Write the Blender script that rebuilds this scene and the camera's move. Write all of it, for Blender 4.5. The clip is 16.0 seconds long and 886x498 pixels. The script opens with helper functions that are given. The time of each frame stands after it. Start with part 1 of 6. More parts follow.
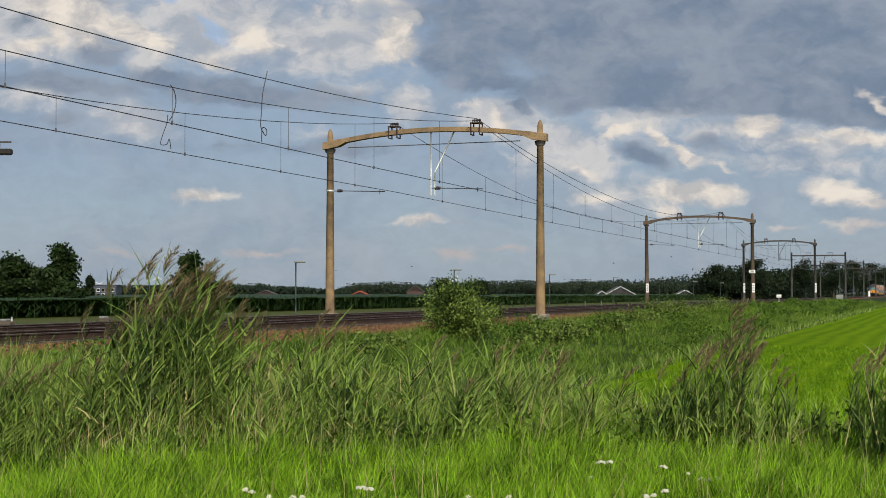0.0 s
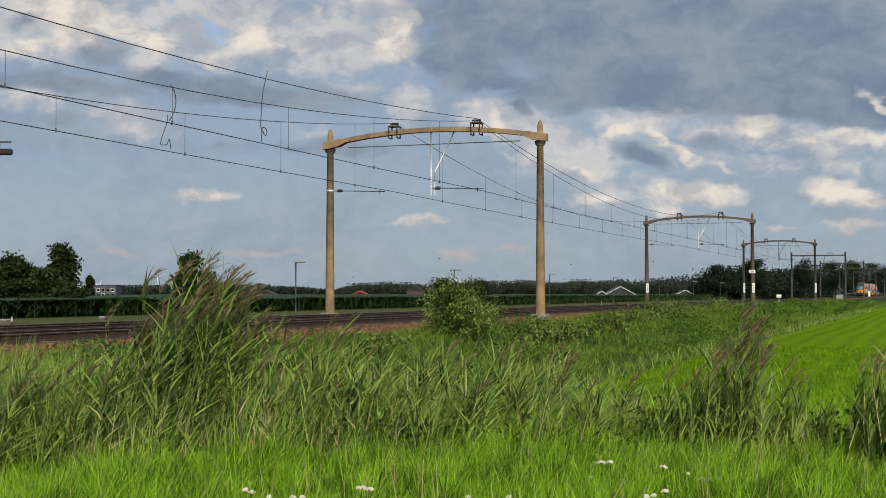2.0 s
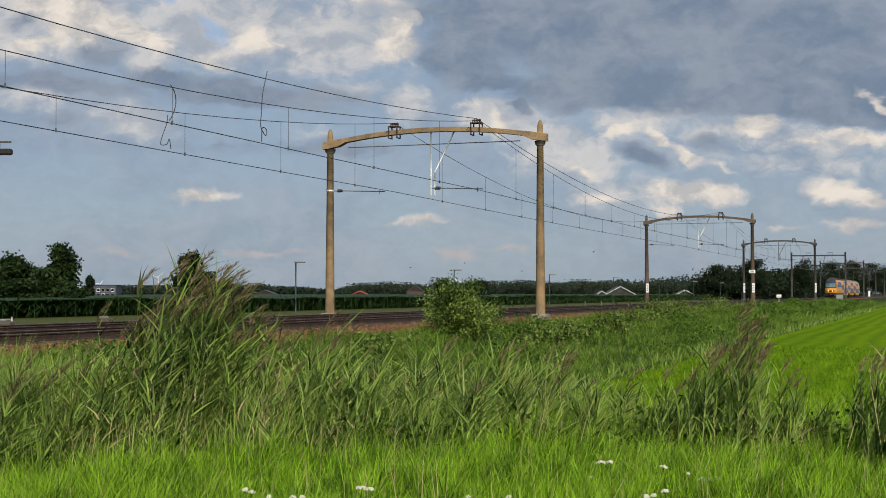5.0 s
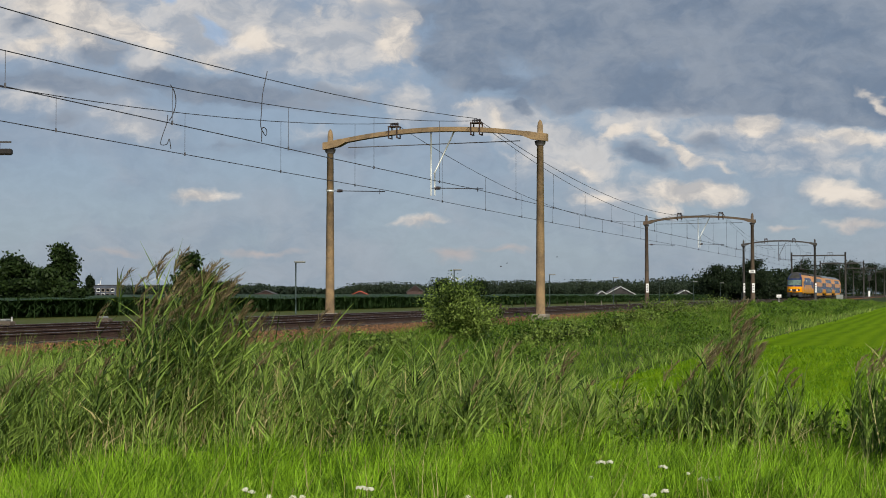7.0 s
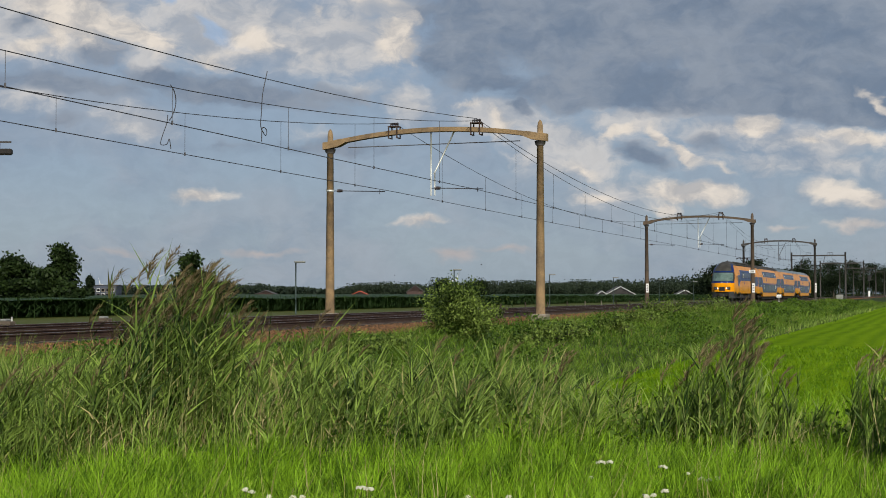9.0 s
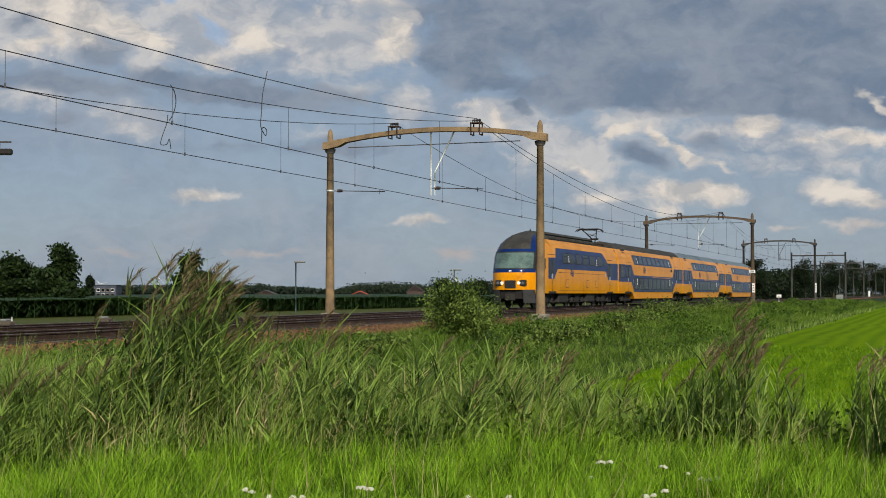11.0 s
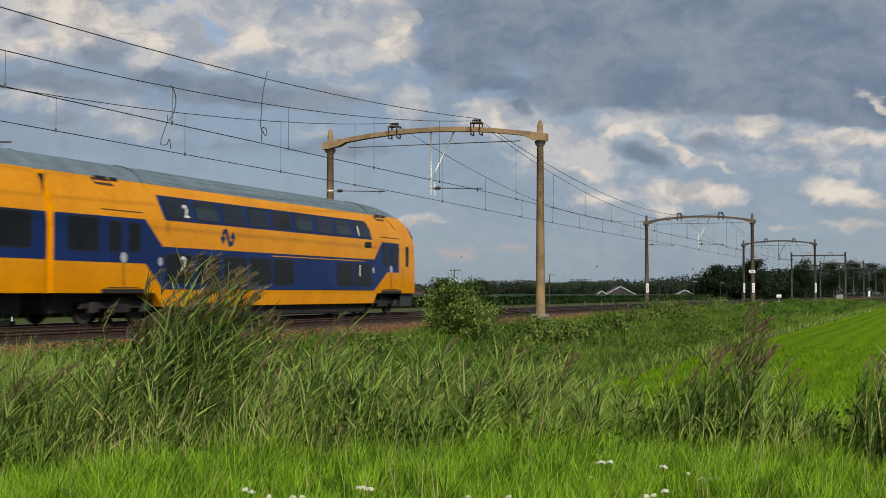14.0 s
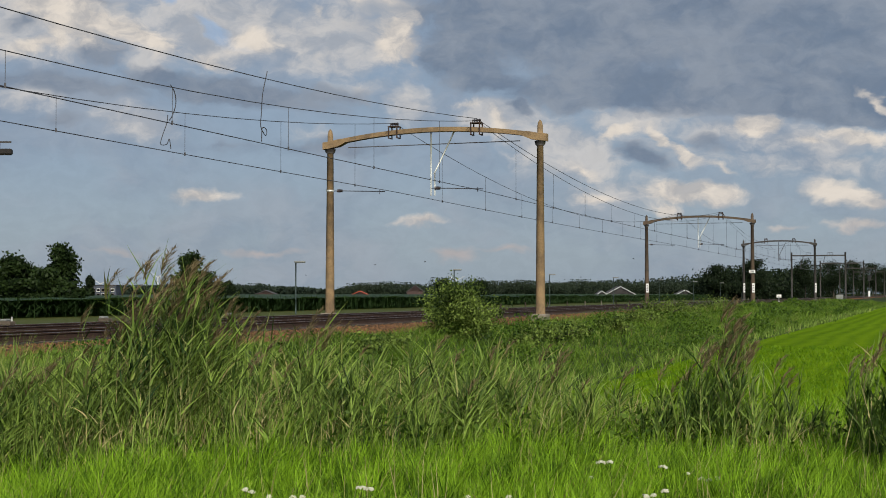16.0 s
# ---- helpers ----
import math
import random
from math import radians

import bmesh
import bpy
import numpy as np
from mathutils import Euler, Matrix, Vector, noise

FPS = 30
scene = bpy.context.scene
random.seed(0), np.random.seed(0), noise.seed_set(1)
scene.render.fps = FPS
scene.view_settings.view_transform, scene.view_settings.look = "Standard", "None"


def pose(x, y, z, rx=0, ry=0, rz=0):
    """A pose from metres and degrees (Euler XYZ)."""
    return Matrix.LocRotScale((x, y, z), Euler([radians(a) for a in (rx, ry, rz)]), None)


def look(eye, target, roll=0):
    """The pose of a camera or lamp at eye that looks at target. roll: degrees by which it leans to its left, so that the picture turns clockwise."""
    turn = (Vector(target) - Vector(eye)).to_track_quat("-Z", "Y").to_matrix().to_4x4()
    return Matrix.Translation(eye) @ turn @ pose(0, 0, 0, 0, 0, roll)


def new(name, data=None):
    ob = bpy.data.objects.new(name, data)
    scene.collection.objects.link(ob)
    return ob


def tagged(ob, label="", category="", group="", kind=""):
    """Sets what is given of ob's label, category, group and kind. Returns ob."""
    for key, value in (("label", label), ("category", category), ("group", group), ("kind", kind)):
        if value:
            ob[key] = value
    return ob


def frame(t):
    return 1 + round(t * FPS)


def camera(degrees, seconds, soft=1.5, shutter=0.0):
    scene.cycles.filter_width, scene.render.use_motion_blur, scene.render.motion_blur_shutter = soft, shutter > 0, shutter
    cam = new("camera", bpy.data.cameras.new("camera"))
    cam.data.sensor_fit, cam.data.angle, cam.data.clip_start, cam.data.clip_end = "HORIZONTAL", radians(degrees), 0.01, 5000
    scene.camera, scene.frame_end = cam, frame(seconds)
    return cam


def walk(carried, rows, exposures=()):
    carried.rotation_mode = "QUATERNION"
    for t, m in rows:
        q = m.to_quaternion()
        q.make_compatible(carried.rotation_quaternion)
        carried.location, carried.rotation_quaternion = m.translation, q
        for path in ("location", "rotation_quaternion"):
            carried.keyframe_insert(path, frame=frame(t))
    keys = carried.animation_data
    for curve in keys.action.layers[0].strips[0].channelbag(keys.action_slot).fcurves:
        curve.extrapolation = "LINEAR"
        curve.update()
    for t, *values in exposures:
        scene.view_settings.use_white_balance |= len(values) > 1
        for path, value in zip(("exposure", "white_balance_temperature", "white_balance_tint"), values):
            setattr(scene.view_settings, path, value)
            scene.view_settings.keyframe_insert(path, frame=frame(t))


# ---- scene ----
EXPOSURES = ((0.0, 0.0), (4.0, 0.0), (8.0, -0.06), (11.0, -0.12), (16.0, -0.13))
SUN_POWER = 4.9
# The track runs along +y; the camera stands on the verge beside it and looks across it.
TH, PIT = radians(19.95), radians(1.881)
EYE = Vector((0.0, 0.0, 1.7))
FWD = Vector((-math.sin(TH) * math.cos(PIT), math.cos(TH) * math.cos(PIT), math.sin(PIT)))
cam = camera(36.2, 16.0, soft=0.95, shutter=0.15)
STILL = look(EYE, EYE + FWD * 10)
walk(cam, [(0.0, STILL), (16.0, STILL)], exposures=EXPOSURES)

# ---- light ----
SUN_WAY = Vector((0.47, -0.74, 0.50)).normalized()     # towards the sun
sun = new("sun", bpy.data.lights.new("sun", "SUN"))
sun.data.energy, sun.data.angle, sun.data.color = SUN_POWER, radians(1.2), (1.0, 0.93, 0.80)
sun.matrix_world = look((0, 0, 60), Vector((0, 0, 60)) - SUN_WAY)


class Nodes:
    """Short hand for building node trees."""

    def __init__(self, tree):
        self.tree = tree
        tree.nodes.clear()

    def add(self, kind, inputs=None):
        n = self.tree.nodes.new(kind)
        for k, v in (inputs or {}).items():
            if isinstance(v, bpy.types.NodeSocket):
                self.tree.links.new(v, n.inputs[k])
            else:
                n.inputs[k].default_value = v
        return n

    def calc(self, op, a, b=0.0):
        n = self.add("ShaderNodeMath", {0: a, 1: b})
        n.operation = op
        return n.outputs[0]

    def vec(self, op, inputs):
        n = self.add("ShaderNodeVectorMath", inputs)
        n.operation = op
        return n.outputs["Value"] if op == "DOT_PRODUCT" else n.outputs[0]

    def ramp(self, fac, stops):
        n = self.add("ShaderNodeValToRGB", {"Fac": fac})
        n.color_ramp.interpolation = "EASE"
        el = n.color_ramp.elements
        while len(el) < len(stops):
            el.new(0.5)
        for e, (p, c) in zip(el, stops):
            e.position = p
            e.color = (c, c, c, 1) if isinstance(c, (int, float)) else (*c, 1)
        return n.outputs[0]

    def mix(self, fac, a, b, blend="MIX"):
        n = self.add("ShaderNodeMix")
        n.data_type, n.blend_type = "RGBA", blend
        for k, v in ((0, fac), (6, a), (7, b)):
            if isinstance(v, bpy.types.NodeSocket):
                self.tree.links.new(v, n.inputs[k])
            else:
                n.inputs[k].default_value = v
        return n.outputs[2]

    def noise(self, vec, scale, detail=4.0, rough=0.55, dist=0.0):
        return self.add("ShaderNodeTexNoise", {"Vector": vec, "Scale": scale, "Detail": detail, "Roughness": rough, "Distortion": dist})


def build_sky():
    """A partly blue summer sky with a grey cloud deck, lit cloud edges and small fair-weather clouds."""
    world = bpy.data.worlds.new("sky")
    world.use_nodes = True
    scene.world = world
    n = Nodes(world.node_tree)
    co = n.add("ShaderNodeTexCoord").outputs["Generated"]
    right, ahead = (math.cos(TH), math.sin(TH), 0), (-math.sin(TH), math.cos(TH), 0)
    dr = n.vec("DOT_PRODUCT", {0: co, 1: right})
    df = n.vec("DOT_PRODUCT", {0: co, 1: ahead})
    dz = n.add("ShaderNodeSeparateXYZ", {0: co}).outputs[2]
    az = n.calc("ARCTAN2", dr, df)
    el = n.calc("ARCSINE", dz)
    # bearing and height over the horizon, in radians; ten per unit
    uv = n.add("ShaderNodeCombineXYZ", {0: n.calc("MULTIPLY", az, 10), 1: n.calc("MULTIPLY", el, 10)}).outputs[0]
    flat = n.add("ShaderNodeMapping", {"Vector": uv, "Scale": (1.0, 1.5, 1.0)}).outputs[0]
    warp = n.noise(flat, 2.6, 4, 0.55).outputs["Color"]
    warp = n.vec("SUBTRACT", {0: warp, 1: (0.5, 0.5, 0.5)})
    bent = n.vec("MULTIPLY_ADD", {0: warp, 1: (0.34, 0.24, 0.0), 2: uv})
    bent_flat = n.add("ShaderNodeMapping", {"Vector": bent, "Scale": (1.0, 1.5, 1.0)}).outputs[0]
    # billows: large and small lumps that fray the clouds' edges and shade their bodies
    lumps = n.noise(bent_flat, 3.0, 8, 0.6).outputs["Fac"]
    wisps = n.noise(bent_flat, 8.0, 6, 0.6).outputs["Fac"]
    fray = n.calc("ADD", n.calc("MULTIPLY", n.calc("SUBTRACT", lumps, 0.5), 0.75), n.calc("MULTIPLY", n.calc("SUBTRACT", wisps, 0.5), 0.4))

    def blobs(rows):
        """Soft round or slanted patches, joined and frayed: bearing, height, half width, half height, slant, strength."""
        total = None
        for px, py, rx, ry, slant, w in rows:
            u, v = (px - 784) / 239.8, (520 - py) / 239.8
            m = n.add("ShaderNodeMapping")
            m.vector_type = "TEXTURE"
            m.inputs["Location"].default_value, m.inputs["Scale"].default_value = (u, v, 0), (1.5 * rx / 239.8, 1.5 * ry / 239.8, 1)
            m.inputs["Rotation"].default_value = (0, 0, radians(-slant))
            world.node_tree.links.new(bent, m.inputs["Vector"])
            g = n.add("ShaderNodeTexGradient", {0: m.outputs[0]})
            g.gradient_type = "SPHERICAL"
            g = n.calc("MULTIPLY", g.outputs["Fac"], w)
            total = g if total is None else n.calc("MAXIMUM", total, g)
        return n.calc("ADD", total, n.calc("MULTIPLY", fray, n.ramp(total, [(0.0, 0.0), (0.25, 1.0)])))

    air = n.add("ShaderNodeTexSky")
    air.sky_type, air.sun_disc, air.sun_elevation, air.sun_rotation = "NISHITA", False, math.asin(SUN_WAY.z), math.atan2(SUN_WAY.x, SUN_WAY.y)
    air.dust_density, air.ozone_density = 1.5, 1.5
    high = n.ramp(el, [(0.25, 0.80), (0.95, 0.25)])
    haze = n.mix(n.ramp(el, [(0.0, 0.0), (0.11, 1.0)]), (3.3, 4.1, 5.0, 1), (2.75, 3.55, 4.75, 1))
    col = n.mix(high, air.outputs[0], haze)                          # thin high haze over the blue
    # soft grey veils everywhere
    veil = n.ramp(n.noise(bent_flat, 0.9, 6, 0.55).outputs["Fac"], [(0.40, 0.0), (0.62, 1.0)])
    tone = n.noise(bent_flat, 1.7, 6, 0.58).outputs["Fac"]
    grey = n.mix(n.ramp(tone, [(0.36, 0.0), (0.64, 1.0)]), (2.3, 2.9, 3.9, 1), (3.7, 4.05, 4.7, 1))
    col = n.mix(n.calc("MULTIPLY", veil, 0.5), col, grey)
    body = n.ramp(lumps, [(0.36, 0.0), (0.62, 1.0)])
    # broad pale clouds
    pale_tone = n.mix(body, (4.1, 4.4, 4.9, 1), (6.5, 6.3, 6.15, 1))
    col = n.mix(n.ramp(blobs(PALE_LEFT + PALE_RIGHT), [(0.12, 0.0), (0.62, 0.85)]), col, pale_tone)
    blue = blobs(BLUE_GAPS)
    col = n.mix(n.ramp(blue, [(0.15, 0.0), (0.6, 0.7)]), col, (3.3, 4.7, 6.8, 1))
    # the dark decks in front of them
    dark_tone = n.mix(n.ramp(n.calc("ADD", n.calc("MULTIPLY", tone, 0.7), n.calc("MULTIPLY", lumps, 0.3)), [(0.38, 0.0), (0.62, 1.0)]), (1.7, 2.25, 3.15, 1), (2.85, 3.3, 4.0, 1))
    col = n.mix(n.ramp(blobs(DARK_LEFT + DARK_RIGHT), [(0.15, 0.0), (0.55, 0.92)]), col, dark_tone)
    # sunlit cloud edges and small bright clouds
    lit_tone = n.mix(body, (5.0, 4.9, 4.9, 1), (8.4, 7.6, 6.7, 1))
    lit_tone = n.mix(n.ramp(el, [(0.03, 0.0), (0.07, 1.0)]), (4.6, 4.35, 4.4, 1), lit_tone)
    col = n.mix(n.ramp(blobs(LIT_LEFT + LIT_RIGHT), [(0.14, 0.0), (0.72, 0.95)]), col, lit_tone)
    mottle = n.ramp(wisps, [(0.3, 0.97), (0.7, 1.03)])
    col = n.mix(1.0, col, mottle, "MULTIPLY")
    bg = n.add("ShaderNodeBackground", {"Color": col, "Strength": 0.1})
    n.add("ShaderNodeOutputWorld", {"Surface": bg.outputs[0]})


# bearing, height, half width, half height, slant, strength of each cloud
PALE_LEFT = [(110, 50, 150, 70, 0, 1.2), (400, 55, 180, 75, 0, 1.0), (600, 75, 150, 75, 0, 0.85), (250, 225, 75, 30, 10, 0.8), (60, 190, 90, 25, 0, 0.5), (720, 190, 40, 50, -30, 0.7), (660, 15, 90, 25, 0, 0.9), (560, 240, 70, 20, 0, 0.4), (280, 110, 60, 40, 0, 0.8), (640, 160, 90, 30, 0, 0.5)]
PALE_RIGHT = [(890, 205, 85, 26, 0, 0.95), (1000, 265, 110, 55, 15, 1.0), (1110, 215, 90, 26, 0, 0.75), (1195, 200, 60, 22, 0, 0.7), (1160, 265, 130, 30, 20, 0.5), (1290, 240, 120, 24, 0, 0.6), (1440, 262, 150, 30, 4, 0.75), (1090, 345, 130, 40, 0, 0.6), (1470, 300, 130, 30, 0, 0.5), (1330, 300, 120, 20, 10, 0.5)]
DARK_LEFT = [(62, 62, 46, 18, -15, 0.55), (195, 24, 36, 12, 10, 0.5), (190, 105, 50, 34, 0, 0.65), (410, 170, 190, 26, 8, 0.8), (130, 165, 170, 24, 5, 0.65), (300, 150, 60, 16, 0, 0.7), (600, 262, 130, 22, 0, 0.6), (570, 175, 110, 22, 0, 0.6), (130, 225, 60, 16, 0, 0.5), (400, 260, 150, 18, 0, 0.35)]
DARK_RIGHT = [(1080, 40, 380, 110, 0, 1.0), (1400, 60, 330, 130, 0, 1.0), (1330, 170, 270, 42, 0, 1.2), (1090, 160, 230, 38, 0, 1.0), (820, 95, 80, 60, 20, 1.0), (1490, 205, 160, 26, 4, 1.1), (922, 192, 20, 17, 0, 0.95), (1140, 278, 52, 22, 20, 0.75), (1255, 262, 46, 20, 20, 0.5), (860, 150, 90, 26, 0, 0.8), (1020, 180, 60, 26, 0, 0.8)]
LIT_LEFT = [(60, 4, 150, 30, 14, 1.25), (125, 44, 90, 38, 25, 1.35), (220, 66, 120, 22, 22, 1.05), (116, 82, 22, 32, 15, 1.0), (75, 104, 56, 14, -20, 0.75), (445, 84, 60, 22, 5, 0.85), (385, 118, 50, 18, 15, 0.75), (698, 75, 40, 48, 20, 1.05), (730, 92, 24, 26, 0, 0.9), (660, 8, 60, 10, 0, 0.6), (555, 24, 24, 10, 30, 0.5), (358, 345, 56, 13, 0, 0.95), (462, 447, 70, 8, 0, 0.75), (742, 394, 48, 10, 0, 0.8), (215, 450, 60, 8, 0, 0.5)]
LIT_RIGHT = [(885, 222, 18, 26, -20, 0.85), (830, 190, 40, 8, 0, 0.6), (1100, 236, 36, 10, -24, 0.95), (1163, 246, 30, 10, 42, 1.05), (1208, 278, 42, 11, 38, 1.0), (1262, 308, 46, 8, 20, 0.55), (1338, 228, 40, 20, 0, 1.3), (1424, 260, 32, 9, -5, 0.8), (1500, 252, 60, 16, 14, 0.95), (1512, 180, 24, 7, 20, 0.65), (1545, 204, 36, 9, 38, 1.0), (1582, 224, 22, 7, 10, 0.7)]
LIT_RIGHT += [(1025, 300, 50, 14, 25, 0.6), (1222, 346, 84, 20, 4, 1.25), (1170, 366, 30, 14, 0, 0.7), (1476, 352, 70, 22, 12, 0.95), (1515, 366, 50, 14, 0, 0.9), (1050, 358, 56, 12, 0, 0.7), (808, 452, 52, 16, 0, 0.8), (888, 443, 56, 10, 0, 0.7), (1500, 404, 60, 9, 0, 0.8), (1375, 404, 36, 8, 0, 0.6)]
BLUE_GAPS = [(378, 65, 34, 18, 30, 0.9), (420, 88, 40, 10, 20, 0.7), (293, 18, 16, 8, 0, 0.7)]
build_sky()

# ---- materials ----
def material(name, base, rough=0.6, metal=0.0, vary=0.25, scale=3.0, bump=0.2, bump_scale=30.0, tint=None, per="", spec=0.4, through_light=0.0, coat=0.0):
    """A surface with variation at two scales; tint: a second colour in blotches; per: vary by object or by island."""
    m = bpy.data.materials.new(name)
    m.use_nodes = True
    n = Nodes(m.node_tree)
    co = n.add("ShaderNodeTexCoord").outputs["Object"]
    big = n.noise(co, scale, 4, 0.6).outputs["Fac"]
    small = n.noise(co, bump_scale, 3, 0.6).outputs["Fac"]
    c0 = (*base, 1)
    c1 = (*(tint or [c * (1 - vary) for c in base]), 1)
    col = n.mix(n.ramp(big, [(0.35, 0.0), (0.68, 1.0)]), c0, c1)
    grain = n.ramp(small, [(0.3, 1 - vary * 0.6), (0.7, 1 + vary * 0.4)])
    col = n.mix(1.0, col, grain, "MULTIPLY")
    if per:
        rnd = n.add("ShaderNodeNewGeometry").outputs["Random Per Island"] if per == "island" else n.add("ShaderNodeObjectInfo").outputs["Random"]
        k = n.ramp(rnd, [(0.0, 0.62), (0.5, 1.0), (1.0, 1.45)])
        col = n.mix(1.0, col, k, "MULTIPLY")
    rr = n.calc("ADD", n.calc("MULTIPLY", big, 0.2), rough - 0.1)
    ins = {"Base Color": col, "Roughness": rr, "Metallic": metal, "Specular IOR Level": spec, "Coat Weight": coat, "Coat Roughness": 0.12, "Coat IOR": 1.4}
    b = n.add("ShaderNodeBsdfPrincipled", ins)
    if bump:
        bp = n.add("ShaderNodeBump", {"Strength": bump, "Distance": 0.02, "Height": small})
        m.node_tree.links.new(bp.outputs[0], b.inputs["Normal"])
    out = b.outputs[0]
    if through_light:
        tr = n.add("ShaderNodeBsdfTranslucent", {"Color": n.mix(1.0, col, (1.25, 1.35, 0.7, 1), "MULTIPLY")})
        out = n.add("ShaderNodeMixShader", {0: through_light, 1: out, 2: tr.outputs[0]}).outputs[0]
    n.add("ShaderNodeOutputMaterial", {"Surface": out})
    return m


def leafy(name, dark, light, dry=None, dry_share=0.0, rough=0.55, thin=0.24, patch=0.4, patch_size=0.9):
    """Blades and leaves: each island has its own shade, a share of them dry."""
    m = bpy.data.materials.new(name)
    m.use_nodes = True
    n = Nodes(m.node_tree)
    rnd = n.add("ShaderNodeNewGeometry").outputs["Random Per Island"]
    co = n.add("ShaderNodeTexCoord").outputs["Object"]
    big = n.noise(co, patch_size, 4, 0.6).outputs["Fac"]
    mixv = n.calc("ADD", n.calc("MULTIPLY", rnd, 1 - patch), n.calc("MULTIPLY", n.ramp(big, [(0.36, 0.0), (0.62, 1.0)]), patch))
    stops = [(0.0, dark), (1.0, light)]
    col = n.ramp(mixv, stops)
    if dry:
        other = n.calc("FRACT", n.calc("MULTIPLY", rnd, 37.7))
        col = n.mix(n.ramp(other, [(max(0.0, 1 - dry_share - 0.02), 0.0), (1 - dry_share + 0.02, 1.0)]), col, (*dry, 1))
    b = n.add("ShaderNodeBsdfPrincipled", {"Base Color": col, "Roughness": rough, "Specular IOR Level": 0.12})
    tr = n.add("ShaderNodeBsdfTranslucent", {"Color": n.mix(1.0, col, (1.3, 1.4, 0.6, 1), "MULTIPLY")})
    mx = n.add("ShaderNodeMixShader", {0: thin, 1: b.outputs[0], 2: tr.outputs[0]})
    n.add("ShaderNodeOutputMaterial", {"Surface": mx.outputs[0]})
    return m


def field_material():
    """Young mown grass with lines along the track and soft patches."""
    m = bpy.data.materials.new("mown_field")
    m.use_nodes = True
    n = Nodes(m.node_tree)
    co = n.add("ShaderNodeTexCoord").outputs["Object"]
    xyz = n.add("ShaderNodeSeparateXYZ", {0: co})
    wob = n.noise(co, 0.12, 2).outputs["Fac"]
    x = n.calc("ADD", xyz.outputs[0], n.calc("MULTIPLY", wob, 0.7))
    wide = n.calc("SINE", n.calc("MULTIPLY", x, 1.9))
    slim = n.calc("SINE", n.calc("MULTIPLY", x, 8.0))
    lines = n.calc("ADD", n.calc("MULTIPLY", wide, 0.05), n.calc("MULTIPLY", slim, 0.24))
    mott = n.noise(co, 1.5, 6, 0.7).outputs["Fac"]
    grain = n.noise(co, 14.0, 4, 0.7).outputs["Fac"]
    f = n.calc("ADD", n.calc("MULTIPLY", lines, 0.34), n.calc("ADD", n.calc("MULTIPLY", mott, 0.55), n.calc("MULTIPLY", grain, 0.5)))
    col = n.ramp(f, [(0.30, (0.045, 0.105, 0.002)), (0.55, (0.115, 0.205, 0.003)), (0.80, (0.20, 0.30, 0.006))])
    bp = n.add("ShaderNodeBump", {"Strength": 0.6, "Distance": 0.05, "Height": grain})
    b = n.add("ShaderNodeBsdfPrincipled", {"Base Color": col, "Roughness": 0.95, "Specular IOR Level": 0.02, "Normal": bp.outputs[0]})
    n.add("ShaderNodeOutputMaterial", {"Surface": b.outputs[0]})
    return m


M = {}
M["soil"] = material("rough_ground", (0.026, 0.040, 0.010), 0.9, vary=0.4, scale=0.5, bump=0.6, bump_scale=9, tint=(0.022, 0.035, 0.01), spec=0.1)
M["field"] = field_material()
M["meadow"] = material("dry_meadow", (0.075, 0.082, 0.022), 0.9, vary=0.35, scale=0.25, bump=0.4, bump_scale=6, tint=(0.06, 0.08, 0.018), spec=0.1)
M["ballast"] = material("ballast", (0.17, 0.082, 0.033), 0.9, vary=0.5, scale=1.2, bump=1.0, bump_scale=14, tint=(0.09, 0.052, 0.028), spec=0.1)
# Darker copy of the ballast: top's shade against the sunlit shoulder, put into colour.
M["ballast_top"] = material("shaded_ballast", (0.055, 0.034, 0.022), 0.95, vary=0.5, scale=1.2, bump=1.0, bump_scale=14, tint=(0.036, 0.024, 0.018), spec=0.1)
M["stone"] = material("ballast_stone", (0.19, 0.095, 0.042), 0.9, vary=0.4, scale=4, bump=0.4, bump_scale=30, tint=(0.105, 0.065, 0.04), per="island", spec=0.15)
M["sleeper"] = material("sleeper", (0.060, 0.046, 0.036), 0.9, vary=0.4, scale=3, bump=0.5, per="object")
M["rust"] = material("rusty_rail", (0.055, 0.030, 0.020), 0.75, 0.2, vary=0.4, scale=2, bump=0.3)
M["rail_top"] = material("worn_rail", (0.45, 0.42, 0.40), 0.3, 0.9, vary=0.2, scale=2, bump=0.05)
M["concrete"] = material("tan_concrete", (0.27, 0.185, 0.098), 0.85, vary=0.4, scale=1.6, bump=0.4, bump_scale=22, tint=(0.16, 0.115, 0.07), spec=0.2)
# Cloud shade on the second portal is put into this darker brown.
M["shaded_concrete"] = material("cloud_shaded_concrete", (0.115, 0.085, 0.06), 0.85, vary=0.4, scale=1.6, bump=0.4, bump_scale=22, tint=(0.08, 0.06, 0.045), spec=0.2)
M["grey_concrete"] = material("grey_concrete", (0.26, 0.23, 0.18), 0.9, vary=0.3, scale=2, bump=0.4, bump_scale=18, spec=0.2)
# Real dark steel; on the third portal it also holds cloud shade.
M["dark_mast"] = material("dark_steel_and_shaded_mast", (0.05, 0.046, 0.043), 0.7, vary=0.3, scale=2, bump=0.2)
M["galv"] = material("galvanised_steel", (0.62, 0.64, 0.60), 0.5, 0.35, vary=0.15, scale=4, bump=0.1)
M["wire"] = material("wire", (0.055, 0.055, 0.062), 0.6, 0.3, vary=0.1, bump=0)
M["insulator"] = material("insulator", (0.05, 0.04, 0.04), 0.35, vary=0.2, bump=0)
